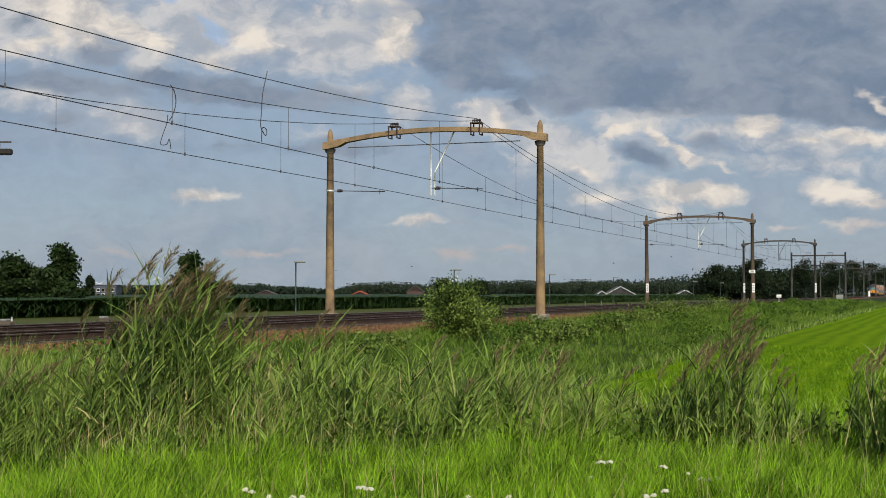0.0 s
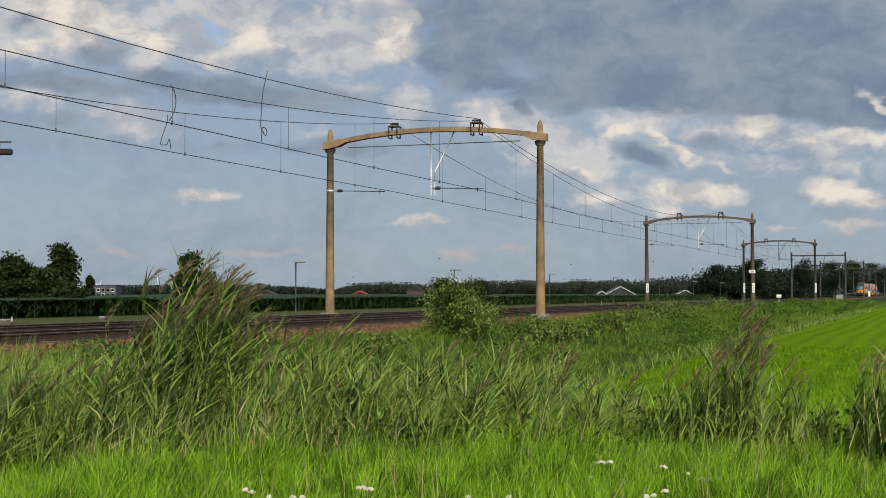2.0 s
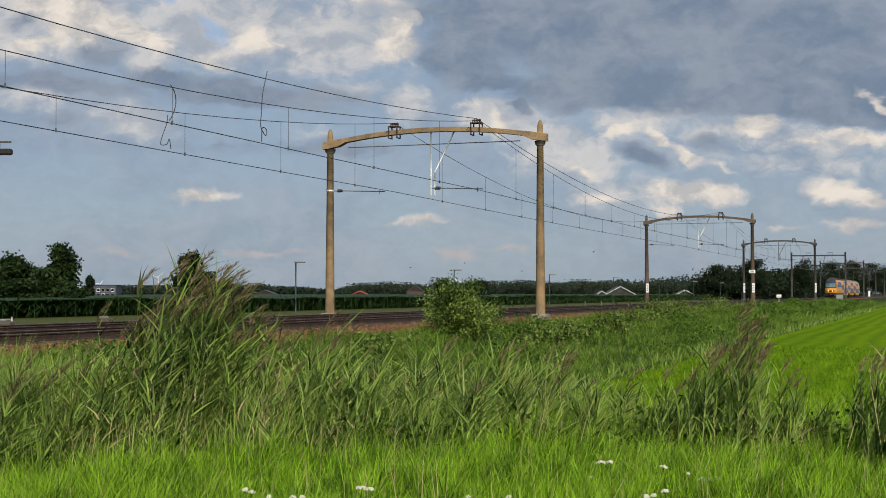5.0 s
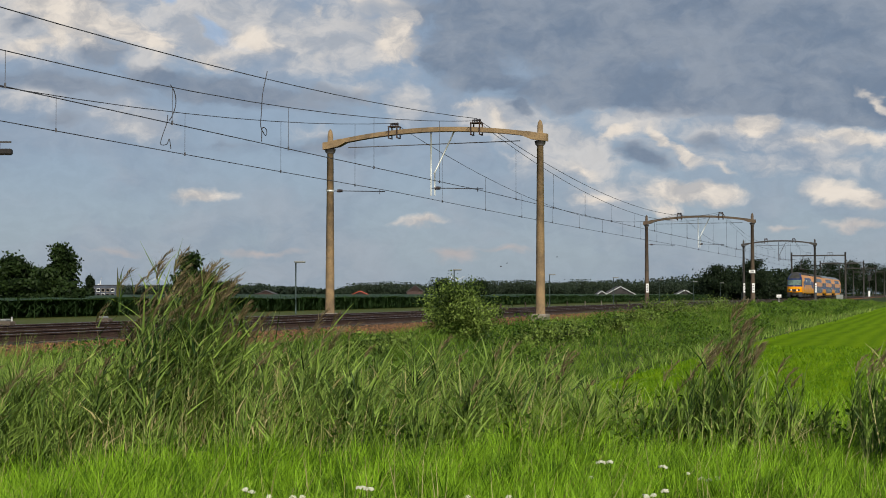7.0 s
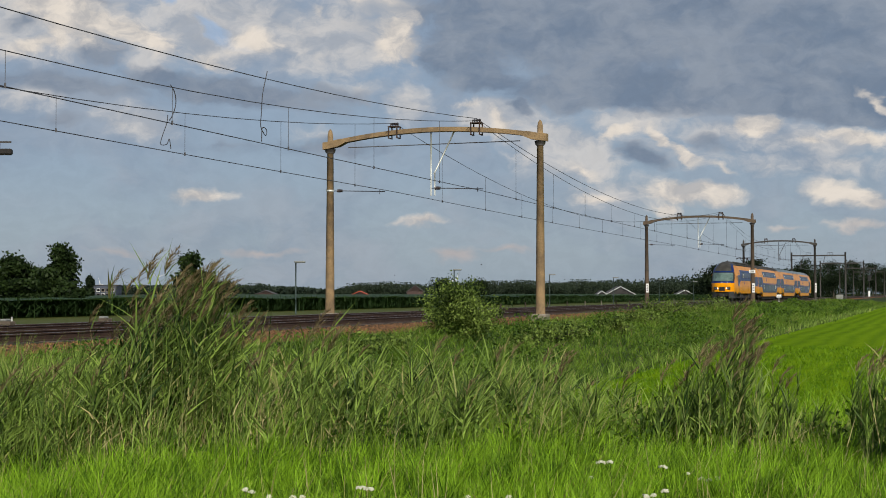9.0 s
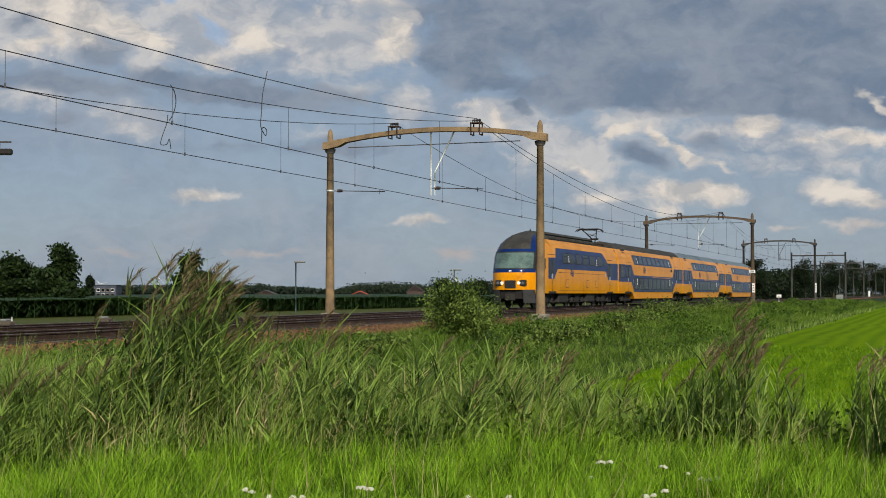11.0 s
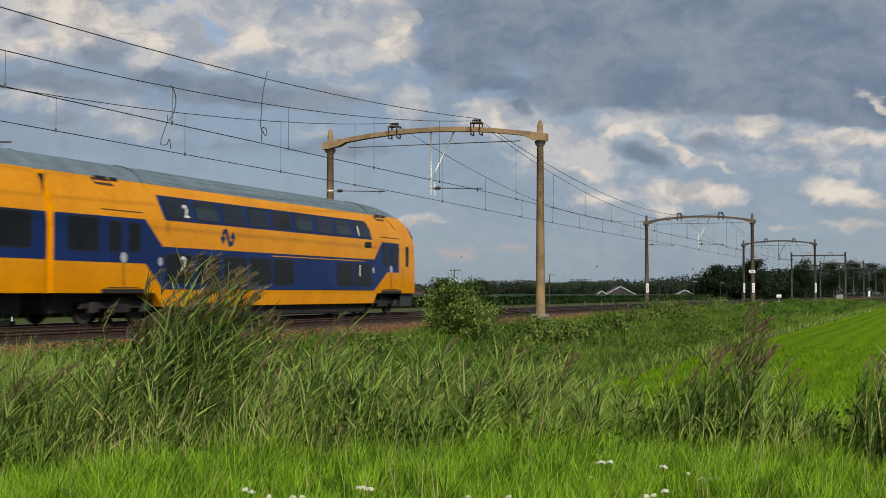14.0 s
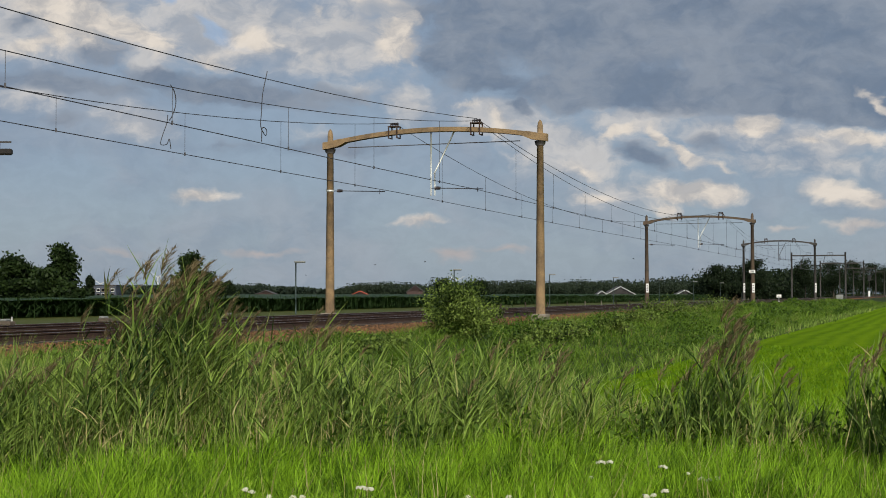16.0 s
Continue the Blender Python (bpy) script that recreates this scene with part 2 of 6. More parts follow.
M["yellow"] = material("train_yellow", (0.70, 0.275, 0.0), 0.45, vary=0.13, scale=0.6, bump=0.03, bump_scale=6, tint=(0.63, 0.235, 0.0), spec=0.06, coat=0.45)
M["blue"] = material("train_blue", (0.005, 0.022, 0.115), 0.45, vary=0.22, scale=0.8, bump=0.03, bump_scale=6, spec=0.06, coat=0.42)
M["roof_dark"] = material("sooty_roof", (0.048, 0.045, 0.038), 0.8, vary=0.4, scale=1.2, bump=0.2, bump_scale=10)
M["roof_light"] = material("grey_roof", (0.15, 0.20, 0.225), 0.55, vary=0.25, scale=1.2, bump=0.1, bump_scale=8)
# Same glass twice: lower panes darker, upper glossier and bluer, imitating their reflections.
M["glass"] = material("dark_window", (0.007, 0.007, 0.008), 0.16, vary=0.5, scale=1.6, bump=0.0, spec=0.2)
M["upper_glass"] = material("upper_window", (0.010, 0.012, 0.016), 0.12, vary=0.5, scale=1.6, bump=0.0, spec=0.4)
# Sky reflected in the opened sash is put into this blue-grey colour.
M["sash"] = material("sky_toned_sash", (0.024, 0.036, 0.046), 0.15, vary=0.3, scale=1.5, bump=0.0, spec=0.3)
M["screen"] = material("windscreen", (0.12, 0.185, 0.165), 0.08, vary=0.45, scale=1.4, bump=0.0, spec=0.55)
M["rubber"] = material("black_rubber", (0.015, 0.015, 0.017), 0.7, vary=0.2, bump=0.1)
M["under"] = material("underframe", (0.022, 0.019, 0.017), 0.8, vary=0.4, scale=2, bump=0.3, bump_scale=12)
M["under_grey"] = material("underframe_box", (0.028, 0.026, 0.024), 0.75, vary=0.3, scale=2, bump=0.2)
M["apron"] = material("grey_apron", (0.042, 0.043, 0.045), 0.7, vary=0.35, scale=1.5, bump=0.1)
M["wheel"] = material("wheel_steel", (0.08, 0.06, 0.05), 0.6, 0.5, vary=0.3, bump=0.2)
M["white"] = material("white_paint", (0.78, 0.78, 0.76), 0.5, vary=0.1, bump=0.05)
M["sign_grey"] = material("sign_white", (0.42, 0.44, 0.45), 0.5, vary=0.15, bump=0.0)
M["lamp_lens"] = material("lamp_lens", (0.12, 0.115, 0.11), 0.15, vary=0.1, bump=0.0, spec=0.7)
def glowing(name, colour, power):
    m = material(name, (0.6, 0.58, 0.5), 0.2, vary=0.1, bump=0.0, spec=0.5)
    b = [n for n in m.node_tree.nodes if n.type == "BSDF_PRINCIPLED"][0]
    b.inputs["Emission Color"].default_value, b.inputs["Emission Strength"].default_value = (*colour, 1), power
    return m


M["headlamp"] = glowing("lit_headlamp", (1.0, 0.86, 0.62), 1.6)
M["green_paint"] = material("green_post", (0.03, 0.05, 0.045), 0.6, vary=0.2, bump=0.1)
M["red_tile"] = material("red_roof_tiles", (0.40, 0.085, 0.045), 0.8, vary=0.3, scale=0.5, bump=0.3, bump_scale=4)
M["dark_tile"] = material("dark_roof_tiles", (0.075, 0.07, 0.07), 0.8, vary=0.3, scale=0.5, bump=0.3, bump_scale=4)
M["brick"] = material("house_brick", (0.07, 0.045, 0.04), 0.9, vary=0.3, scale=1, bump=0.3, bump_scale=8)
M["cladding"] = material("grey_cladding", (0.05, 0.06, 0.085), 0.7, vary=0.3, scale=0.4, bump=0.1, bump_scale=4)
M["bark"] = material("bark", (0.10, 0.08, 0.06), 0.9, vary=0.4, scale=4, bump=0.8, bump_scale=20)
M["asphalt"] = material("asphalt", (0.09, 0.09, 0.09), 0.9, vary=0.2, scale=1, bump=0.3, bump_scale=20)
M["plumage"] = material("dark_plumage", (0.03, 0.025, 0.02), 0.8, vary=0.3, bump=0.1)
M["verge"] = leafy("verge_grass", (0.018, 0.055, 0.003), (0.265, 0.455, 0.026), dry=(0.32, 0.28, 0.11), dry_share=0.025, patch=0.55, patch_size=3.2)
M["reed_leaf"] = leafy("reed_leaf", (0.014, 0.036, 0.009), (0.26, 0.375, 0.072), dry=(0.36, 0.32, 0.14), dry_share=0.025, thin=0.16)
M["reed_stem"] = leafy("reed_stem", (0.07, 0.10, 0.03), (0.30, 0.33, 0.12), dry=(0.42, 0.36, 0.17), dry_share=0.22, thin=0.1)
M["reed_head"] = leafy("reed_head", (0.105, 0.080, 0.045), (0.29, 0.225, 0.13), thin=0.3)
M["straw"] = leafy("straw", (0.27, 0.225, 0.10), (0.48, 0.42, 0.22), thin=0.3)
M["slope"] = leafy("slope_grass", (0.016, 0.048, 0.005), (0.150, 0.245, 0.028), dry=(0.26, 0.21, 0.09), dry_share=0.03, thin=0.18, patch=0.6, patch_size=0.55)
M["sward"] = leafy("sward", (0.06, 0.14, 0.004), (0.16, 0.27, 0.008))
M["weed"] = leafy("weed_leaf", (0.02, 0.048, 0.006), (0.10, 0.17, 0.022))
M["bush"] = leafy("bush_leaf", (0.006, 0.020, 0.003), (0.20, 0.28, 0.06))
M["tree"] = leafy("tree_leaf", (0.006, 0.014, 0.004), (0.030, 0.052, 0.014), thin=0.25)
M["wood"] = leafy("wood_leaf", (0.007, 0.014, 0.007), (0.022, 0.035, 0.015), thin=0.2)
# Distance haze is put into these paler, greyer leaf colours.
M["far_wood"] = leafy("hazed_far_wood_leaf", (0.017, 0.028, 0.02), (0.036, 0.052, 0.036), thin=0.2)
M["mid_wood"] = leafy("hazed_mid_wood_leaf", (0.016, 0.026, 0.016), (0.042, 0.058, 0.036), thin=0.2)
M["maize"] = leafy("maize_leaf", (0.016, 0.036, 0.010), (0.042, 0.078, 0.026), thin=0.25)
M["cabinet_grey"] = material("cabinet_grey", (0.22, 0.23, 0.22), 0.7, vary=0.2, scale=1, bump=0.1)
M["petal"] = material("white_petal", (0.70, 0.68, 0.56), 0.7, vary=0.1, bump=0)

# ---- shapes ----
def mesh_of(name, bm, mats):
    me = bpy.data.meshes.new(name)
    bm.to_mesh(me)
    bm.free()
    for m in mats if isinstance(mats, (list, tuple)) else [mats]:
        me.materials.append(m)
    return me


def part(name, bm, mats, parent=None, label="", smooth=False):
    """Links a bmesh as one mesh object, under a thing or a part if one is given."""
    me = mesh_of(name, bm, mats)
    if smooth:
        for p in me.polygons:
            p.use_smooth = True
    ob = new(name, me)
    ob.parent = parent
    return tagged(ob, label)


def empty(name, label, category, group="", at=None):
    ob = tagged(new(name), label, category, group)
    ob.empty_display_size = 0.2
    if at:
        ob.matrix_world = at
    return ob


def box(bm, x0, x1, y0, y1, z0, z1, bevel=0.0, mat=0):
    vs = [bm.verts.new((x, y, z)) for x in (x0, x1) for y in (y0, y1) for z in (z0, z1)]
    fs = [bm.faces.new([vs[i] for i in f]) for f in ((0, 1, 3, 2), (4, 6, 7, 5), (0, 4, 5, 1), (2, 3, 7, 6), (0, 2, 6, 4), (1, 5, 7, 3))]
    for f in fs:
        f.material_index = mat
    if bevel:
        es = {e for f in fs for e in f.edges}
        bmesh.ops.bevel(bm, geom=list(es), offset=bevel, segments=1, affect="EDGES", profile=0.5)
    return bm


def tube(bm, points, radii, sides=8, mat=0, cap=True):
    """A round bar along the points, with a radius at each."""
    rings = []
    for i, p in enumerate(points):
        p = Vector(p)
        a = Vector(points[max(i - 1, 0)])
        b = Vector(points[min(i + 1, len(points) - 1)])
        d = (b - a).normalized()
        u = d.cross(Vector((0, 0, 1)) if abs(d.z) < 0.95 else Vector((0, 1, 0))).normalized()
        w = d.cross(u)
        r = radii[i] if isinstance(radii, (list, tuple)) else radii
        rings.append([bm.verts.new(p + r * (math.cos(k * math.tau / sides) * u + math.sin(k * math.tau / sides) * w)) for k in range(sides)])
    for r0, r1 in zip(rings, rings[1:]):
        for k in range(sides):
            f = bm.faces.new((r0[k], r0[(k + 1) % sides], r1[(k + 1) % sides], r1[k]))
            f.material_index = mat
            f.smooth = sides > 5
    if cap:
        for r in (rings[0], rings[-1][::-1]):
            bm.faces.new(r).material_index = mat
    return bm


def tubes(*runs, sides=6):
    bm = bmesh.new()
    for pts, r in runs:
        tube(bm, pts, r, sides)
    return bm


def boxes(*rows, bevel=0.0):
    bm = bmesh.new()
    for r in rows:
        box(bm, *r, bevel=bevel)
    return bm


def from_arrays(name, verts, faces, mats, mat_index=None, parent=None):
    """A mesh object straight from arrays of corners and of equal-sided faces."""
    me = bpy.data.meshes.new(name)
    nv, nf, k = len(verts), len(faces), faces.shape[1]
    me.vertices.add(nv)
    me.vertices.foreach_set("co", np.asarray(verts, np.float32).ravel())
    me.loops.add(nf * k)
    me.loops.foreach_set("vertex_index", np.asarray(faces, np.int32).ravel())
    me.polygons.add(nf)
    me.polygons.foreach_set("loop_start", np.arange(0, nf * k, k, dtype=np.int32))
    if mat_index is not None:
        me.polygons.foreach_set("material_index", np.asarray(mat_index, np.int32))
    me.update(calc_edges=True)
    for m in mats:
        me.materials.append(m)
    ob = new(name, me)
    ob.parent = parent
    return ob


def place(lat, depth):
    """Ground position from the distance across and ahead of the camera."""
    return lat * math.cos(TH) - depth * math.sin(TH), lat * math.sin(TH) + depth * math.cos(TH)


# ---- the lie of the land ----
RAIL = 0.852                       # top of the rails
NEAR, FAR = -18.8, -22.8           # middle of each track
PROFILE = [(-3000, 0.0), (-400, 0.0), (-60, 0.0), (-31, 0.0), (-27.5, 0.42), (-25.6, 0.46), (-16.0, 0.46), (-14.6, 0.40), (-12.0, 0.12), (-9.0, -0.12), (-7.6, -0.2), (-6.7, -0.1),
           (-6.0, 0.0), (-3.0, 0.0), (0, 0.0), (6, 0.0), (40, 0.0), (400, 0.0), (3000, 0.0)]


def ground_height(x):
    return np.interp(x, [p[0] for p in PROFILE], [p[1] for p in PROFILE])


def build_ground():
    xs = [p[0] for p in PROFILE]
    xs = sorted(set(xs + [float(v) for v in np.linspace(-15.5, -6, 14)]))
    ys = [-400, -60] + [float(v) for v in range(-20, 260, 5)] + [300, 400, 600, 1000, 2000, 4500]
    verts = [(x, y, float(ground_height(x)) + (0.05 * noise.noise((x * 0.5, y * 0.3, 0)) if -15.8 < x < -6 else 0)) for x in xs for y in ys]
    ny = len(ys)
    faces, mats = [], []
    for i in range(len(xs) - 1):
        mid = (xs[i] + xs[i + 1]) / 2
        for j in range(ny - 1):
            faces.append((i * ny + j, (i + 1) * ny + j, (i + 1) * ny + j + 1, i * ny + j + 1))
            mats.append(1 if mid > -6 and ys[j] >= 15 else 2 if mid < -26 else 0)
    ob = from_arrays("ground", np.array(verts), np.array(faces), [M["soil"], M["field"], M["meadow"]], mats)
    tagged(ob, "flat farmland with mown green field and rough grassy bank", "ground", kind="structure")


def build_track_bed():
    bm = bmesh.new()
    prof = [(-26.3, 0.40), (-24.9, 0.66), (-20.9, 0.68), (-20.7, 0.68), (-16.95, 0.66), (-15.6, 0.40)]
    ys = np.arange(-60, 700, 3.0)
    rows = [[bm.verts.new((x, y, z + 0.02 * noise.noise((x * 3, y * 2, 1)))) for x, z in prof] for y in ys]
    for a, b in zip(rows, rows[1:]):
        for k in range(len(prof) - 1):
            bm.faces.new((a[k], a[k + 1], b[k + 1], b[k])).material_index = 1 if 0 < k < 4 else 0
    tagged(part("track_bed", bm, [M["ballast"], M["ballast_top"]]), "rust-stained gravel ballast bed under two tracks", "ballast", kind="structure")
    # loose stones on the near shoulder and between the rails
    rng = np.random.default_rng(3)
    n = 16000
    x = rng.uniform(-17.15, -15.55, n)
    y = 18 + 110 * rng.random(n) ** 1.5
    z = np.interp(x, [p[0] for p in prof], [p[1] for p in prof])
    stones("ballast_stones", x, y, z, rng.uniform(0.025, 0.055, n), rng, M["stone"], "loose rust-brown ballast stones on the track shoulder")


def stones(name, x, y, z, r, rng, mat, label):
    base = np.array([(1, 0, 0), (-1, 0, 0), (0, 1, 0), (0, -1, 0), (0, 0, 0.8), (0, 0, -0.6)], float)
    tri = np.array([(0, 2, 4), (2, 1, 4), (1, 3, 4), (3, 0, 4), (2, 0, 5), (1, 2, 5), (3, 1, 5), (0, 3, 5)])
    n = len(x)
    v = base[None] * r[:, None, None] * rng.uniform(0.6, 1.4, (n, 6, 1))
    a = rng.uniform(0, 6.28, n)
    c, s = np.cos(a)[:, None], np.sin(a)[:, None]
    v = np.stack([v[..., 0] * c - v[..., 1] * s, v[..., 0] * s + v[..., 1] * c, v[..., 2]], -1) + np.stack([x, y, z], -1)[:, None]
    f = tri[None] + 6 * np.arange(n)[:, None, None]
    tagged(from_arrays(name, v.reshape(-1, 3), f.reshape(-1, 3), [mat]), label, "gravel", kind="stuff")


def rail_mesh(y0, y1):
    """A flat-bottomed rail lying along y, its head at z = 0."""
    half = [(0.075, -0.17), (0.075, -0.155), (0.012, -0.13), (0.012, -0.045), (0.036, -0.03), (0.036, -0.004), (0.028, 0.0)]
    prof = half + [(-x, z) for x, z in half[::-1]]
    bm = bmesh.new()
    a = [bm.verts.new((x, y0, z)) for x, z in prof]
    b = [bm.verts.new((x, y1, z)) for x, z in prof]
    for k in range(len(prof)):
        f = bm.faces.new((a[k], a[(k + 1) % len(prof)], b[(k + 1) % len(prof)], b[k]))
        f.material_index = 1 if k == 6 else 0
    bm.faces.new(a[::-1]), bm.faces.new(b)
    return mesh_of("rail", bm, [M["rust"], M["rail_top"]])


def build_tracks():
    rails = rail_mesh(-60, 700)
    sleeper = mesh_of("sleeper", boxes((-1.25, 1.25, -0.13, 0.13, -0.34, -0.165), bevel=0.015), M["sleeper"])
    for name, mid, label in (("near_track", NEAR, "rusty railway track on dark sleepers in brown ballast"), ("far_track", FAR, "railway track with worn rails that the train runs on")):
        t = tagged(empty("railway_track", label, "railway track", "parallel tracks", pose(mid, 0, RAIL)), kind="structure")
        for side in (-0.7525, 0.7525):
            r = new("rail", rails)
            r.parent, r.location = t, (side, 0, 0)
        for k in range(150):
            s = new("sleeper", sleeper)
            s.parent, s.location = t, (0, 16 + 0.6 * k, 0)
    v, f = [], []
    rest = boxes(*[(m - 1.25, m + 1.25, y - 0.13, y + 0.13, RAIL - 0.34, RAIL - 0.165) for m in (NEAR, FAR) for y in np.arange(106, 330, 0.6)])
    tagged(part("far_sleepers", rest, M["sleeper"]), "dark sleepers of the tracks running into the distance", "sleepers", kind="stuff")


# ---- masts and wires ----
XL, XR = -25.96, -16.0
PORTALS = [56.4, 128.76, 198.8]
PLAIN_PORTALS = [268.5, 338.0, 408.0, 478.0]


def insulator_saddle(parent, x, z):
    """An open steel frame round the beam with a short ribbed insulator on it."""
    bm = bmesh.new()
    for a in (-0.2, 0.2):
        for y in (-0.2, 0.2):
            box(bm, x + a - 0.025, x + a + 0.025, y - 0.02, y + 0.02, z - 0.26, z + 0.22)
        box(bm, x + a - 0.03, x + a + 0.03, -0.22, 0.22, z - 0.3, z - 0.26)
    box(bm, x - 0.24, x + 0.24, -0.22, 0.22, z + 0.22, z + 0.26)
    part("saddle", bm, M["rust"], parent, "rusty steel frame clamped round the beam")
    bm = bmesh.new()
    for k in range(3):
        tube(bm, [(x - 0.14 + k * 0.11, 0, z + 0.36), (x - 0.07 + k * 0.11, 0, z + 0.36)], [0.045, 0.075], 8)
    tube(bm, [(x - 0.2, 0, z + 0.36), (x + 0.2, 0, z + 0.36)], 0.03, 6)
    for a in (-0.18, 0.18):
        tube(bm, [(x + a, 0, z + 0.25), (x + a, 0, z + 0.4)], 0.025, 6)
    part("insulator", bm, M["insulator"], parent, "dark ribbed insulator")


def arched_portal(y, lower=0.0, dark=False):
    """A mast on each side of the tracks with an arched beam across them; z = 0 is the ground level of the field."""
    # Farther portals get darker copies of the concrete in place of cloud shade.
    stuff = M["dark_mast"] if dark else M["shaded_concrete"] if y > 100 else M["concrete"]
    label = "dark catenary portal with arched beam over the tracks, shade in its colour" if dark else "concrete catenary portal with arched beam, cloud shade in its brown colour" if y > 100 else "tan concrete catenary portal with arched beam over both tracks"
    p = empty("catenary_portal", label, "catenary portal", "portals along the line", pose(0, y, 0))
    for x in (XL, XR):
        bm = bmesh.new()
        tube(bm, [(x, 0, 0.3), (x, 0, 1.2), (x, 0, 8.25 + lower)], [0.215, 0.21, 0.145], 12)
        part("mast", bm, stuff, p)
        bm = bmesh.new()
        tube(bm, [(x, 0, 8.5 + lower), (x, 0, 8.95 + lower), (x, 0, 9.12 + lower), (x, 0, 9.22 + lower)], [0.13, 0.13, 0.09, 0.02], 10)
        part("mast_cap", bm, stuff, p)
        bm = bmesh.new()
        tube(bm, [(x, 0, 8.1 + lower), (x, 0, 8.17 + lower), (x, 0, 8.3 + lower)], [0.17, 0.23, 0.25], 12)
        part("collar", bm, M["dark_mast"], p, "dark steel collar")
        part("footing", boxes((x - 0.33, x + 0.33, -0.33, 0.33, 0.2, 0.82), bevel=0.03), M["grey_concrete"], p, "pale concrete footing block")
    if not dark:
        bm = bmesh.new()
        zb = 6.36 if y < 100 else 3.85
        tube(bm, [(XL, 0, zb), (XL, 0, zb + 0.08)], [0.185 if y < 100 else 0.22] * 2, 12)
        part("mast_band", bm, M["dark_mast"] if y > 100 else M["galv"], p, "steel band round the mast")
    # arched beam with stepped, deeper ends
    bm = bmesh.new()
    n = 28
    rows = []
    for k in range(n + 1):
        u = k / n
        x = XL - 0.32 + u * (XR - XL + 0.64)
        arch = math.sin(math.pi * min(max((u - 0.02) / 0.96, 0), 1)) ** 0.8
        mid = 8.47 + lower + 0.5 * arch
        deep, high = (0.19, 0.13) if u < 0.105 or u > 0.895 else (0.08, 0.115)
        rows.append([bm.verts.new((x, a, z)) for a, z in ((-0.17, mid - deep), (0.17, mid - deep), (0.17, mid + high), (-0.17, mid + high))])
    for a, b in zip(rows, rows[1:]):
        for k in range(4):
            bm.faces.new((a[k], a[(k + 1) % 4], b[(k + 1) % 4], b[k]))
    bm.faces.new(rows[0][::-1]), bm.faces.new(rows[-1])
    bmesh.ops.recalc_face_normals(bm, faces=bm.faces)
    part("beam", bm, stuff, p)
    part("tie_rod", tubes(([(XL + 0.9, 0, 8.34 + lower), (XR - 0.9, 0, 8.34 + lower)], 0.022)), M["dark_mast"], p, "thin dark steel tie rod")
    for x in (NEAR - 0.1, FAR):
        insulator_saddle(p, x, 8.96 + lower)
    hx = -20.95
    part("hanger_post", tubes(([(hx - 0.09, 0, 8.86 + lower), (hx - 0.09, 0, 6.05 + lower)], 0.035), ([(hx + 0.09, 0, 7.1 + lower), (hx + 0.09, 0, 6.05 + lower)], 0.03)), M["galv"] if not dark else M["dark_mast"], p, "galvanised drop post")
    part("hanger_brace", tubes(([(hx + 0.05, 0, 7.0 + lower), (hx + 1.0, 0, 8.86 + lower)], 0.035)), M["galv"] if not dark else M["dark_mast"], p, "galvanised diagonal brace")
    z = 6.38 + lower
    for x0, x1 in ((hx - 0.1, NEAR - 0.1 - 0.35), (XL + 0.15, FAR - 0.4)):
        x1 = x0 + 2.3 if x0 < -25 else x1 + 0.4
        part("steady_arm", tubes(([(x0 - 0.05, 0, z), (x0 + 0.35, 0, z)], 0.02), ([(x0 + 0.35, 0, z), (x1 + 0.25, 0, z - 0.09)], 0.022), ([(x1, 0, z - 0.02), (x1, 0, z - 0.2)], 0.018)), M["wire"], p, "thin steady arm")
        part("arm_insulator", tubes(([(x0 + 0.2, 0, z), (x0 + 0.32, 0, z), (x0 + 0.45, 0, z)], [0.07, 0.085, 0.07])), M["insulator"], p, "dark insulator")
    return p


def plain_portal(y):
    p = empty("plain_portal", "dark steel catenary portal with straight beam far down the line", "catenary portal", "portals along the line", pose(0, y, 0))
    for x in (XL, XR):
        part("mast", tubes(([(x, 0, 0.3), (x, 0, 9.6)], 0.16), sides=8), M["dark_mast"], p)
    part("beam", boxes((XL, XR, -0.12, 0.12, 8.85, 9.1)), M["dark_mast"], p)
    for x in (NEAR, FAR):
        part("hanger", boxes((x - 0.45, x - 0.4, -0.05, 0.05, 9.1, 9.55), (x + 0.4, x + 0.45, -0.05, 0.05, 9.1, 9.55), (x - 0.45, x + 0.45, -0.05, 0.05, 9.5, 9.56)), M["dark_mast"], p)
        part("steady_arm", tubes(([(x - 0.9, 0, 8.9), (x - 1.6, 0, 6.5)], 0.05), ([(x - 1.6, 0, 6.5), (x, 0, 6.3)], 0.03)), M["dark_mast"], p)


def sag(y, a, b, high, low):
    m, h = (a + b) / 2, (b - a) / 2
    return low + (high - low) * ((y - m) / h) ** 2


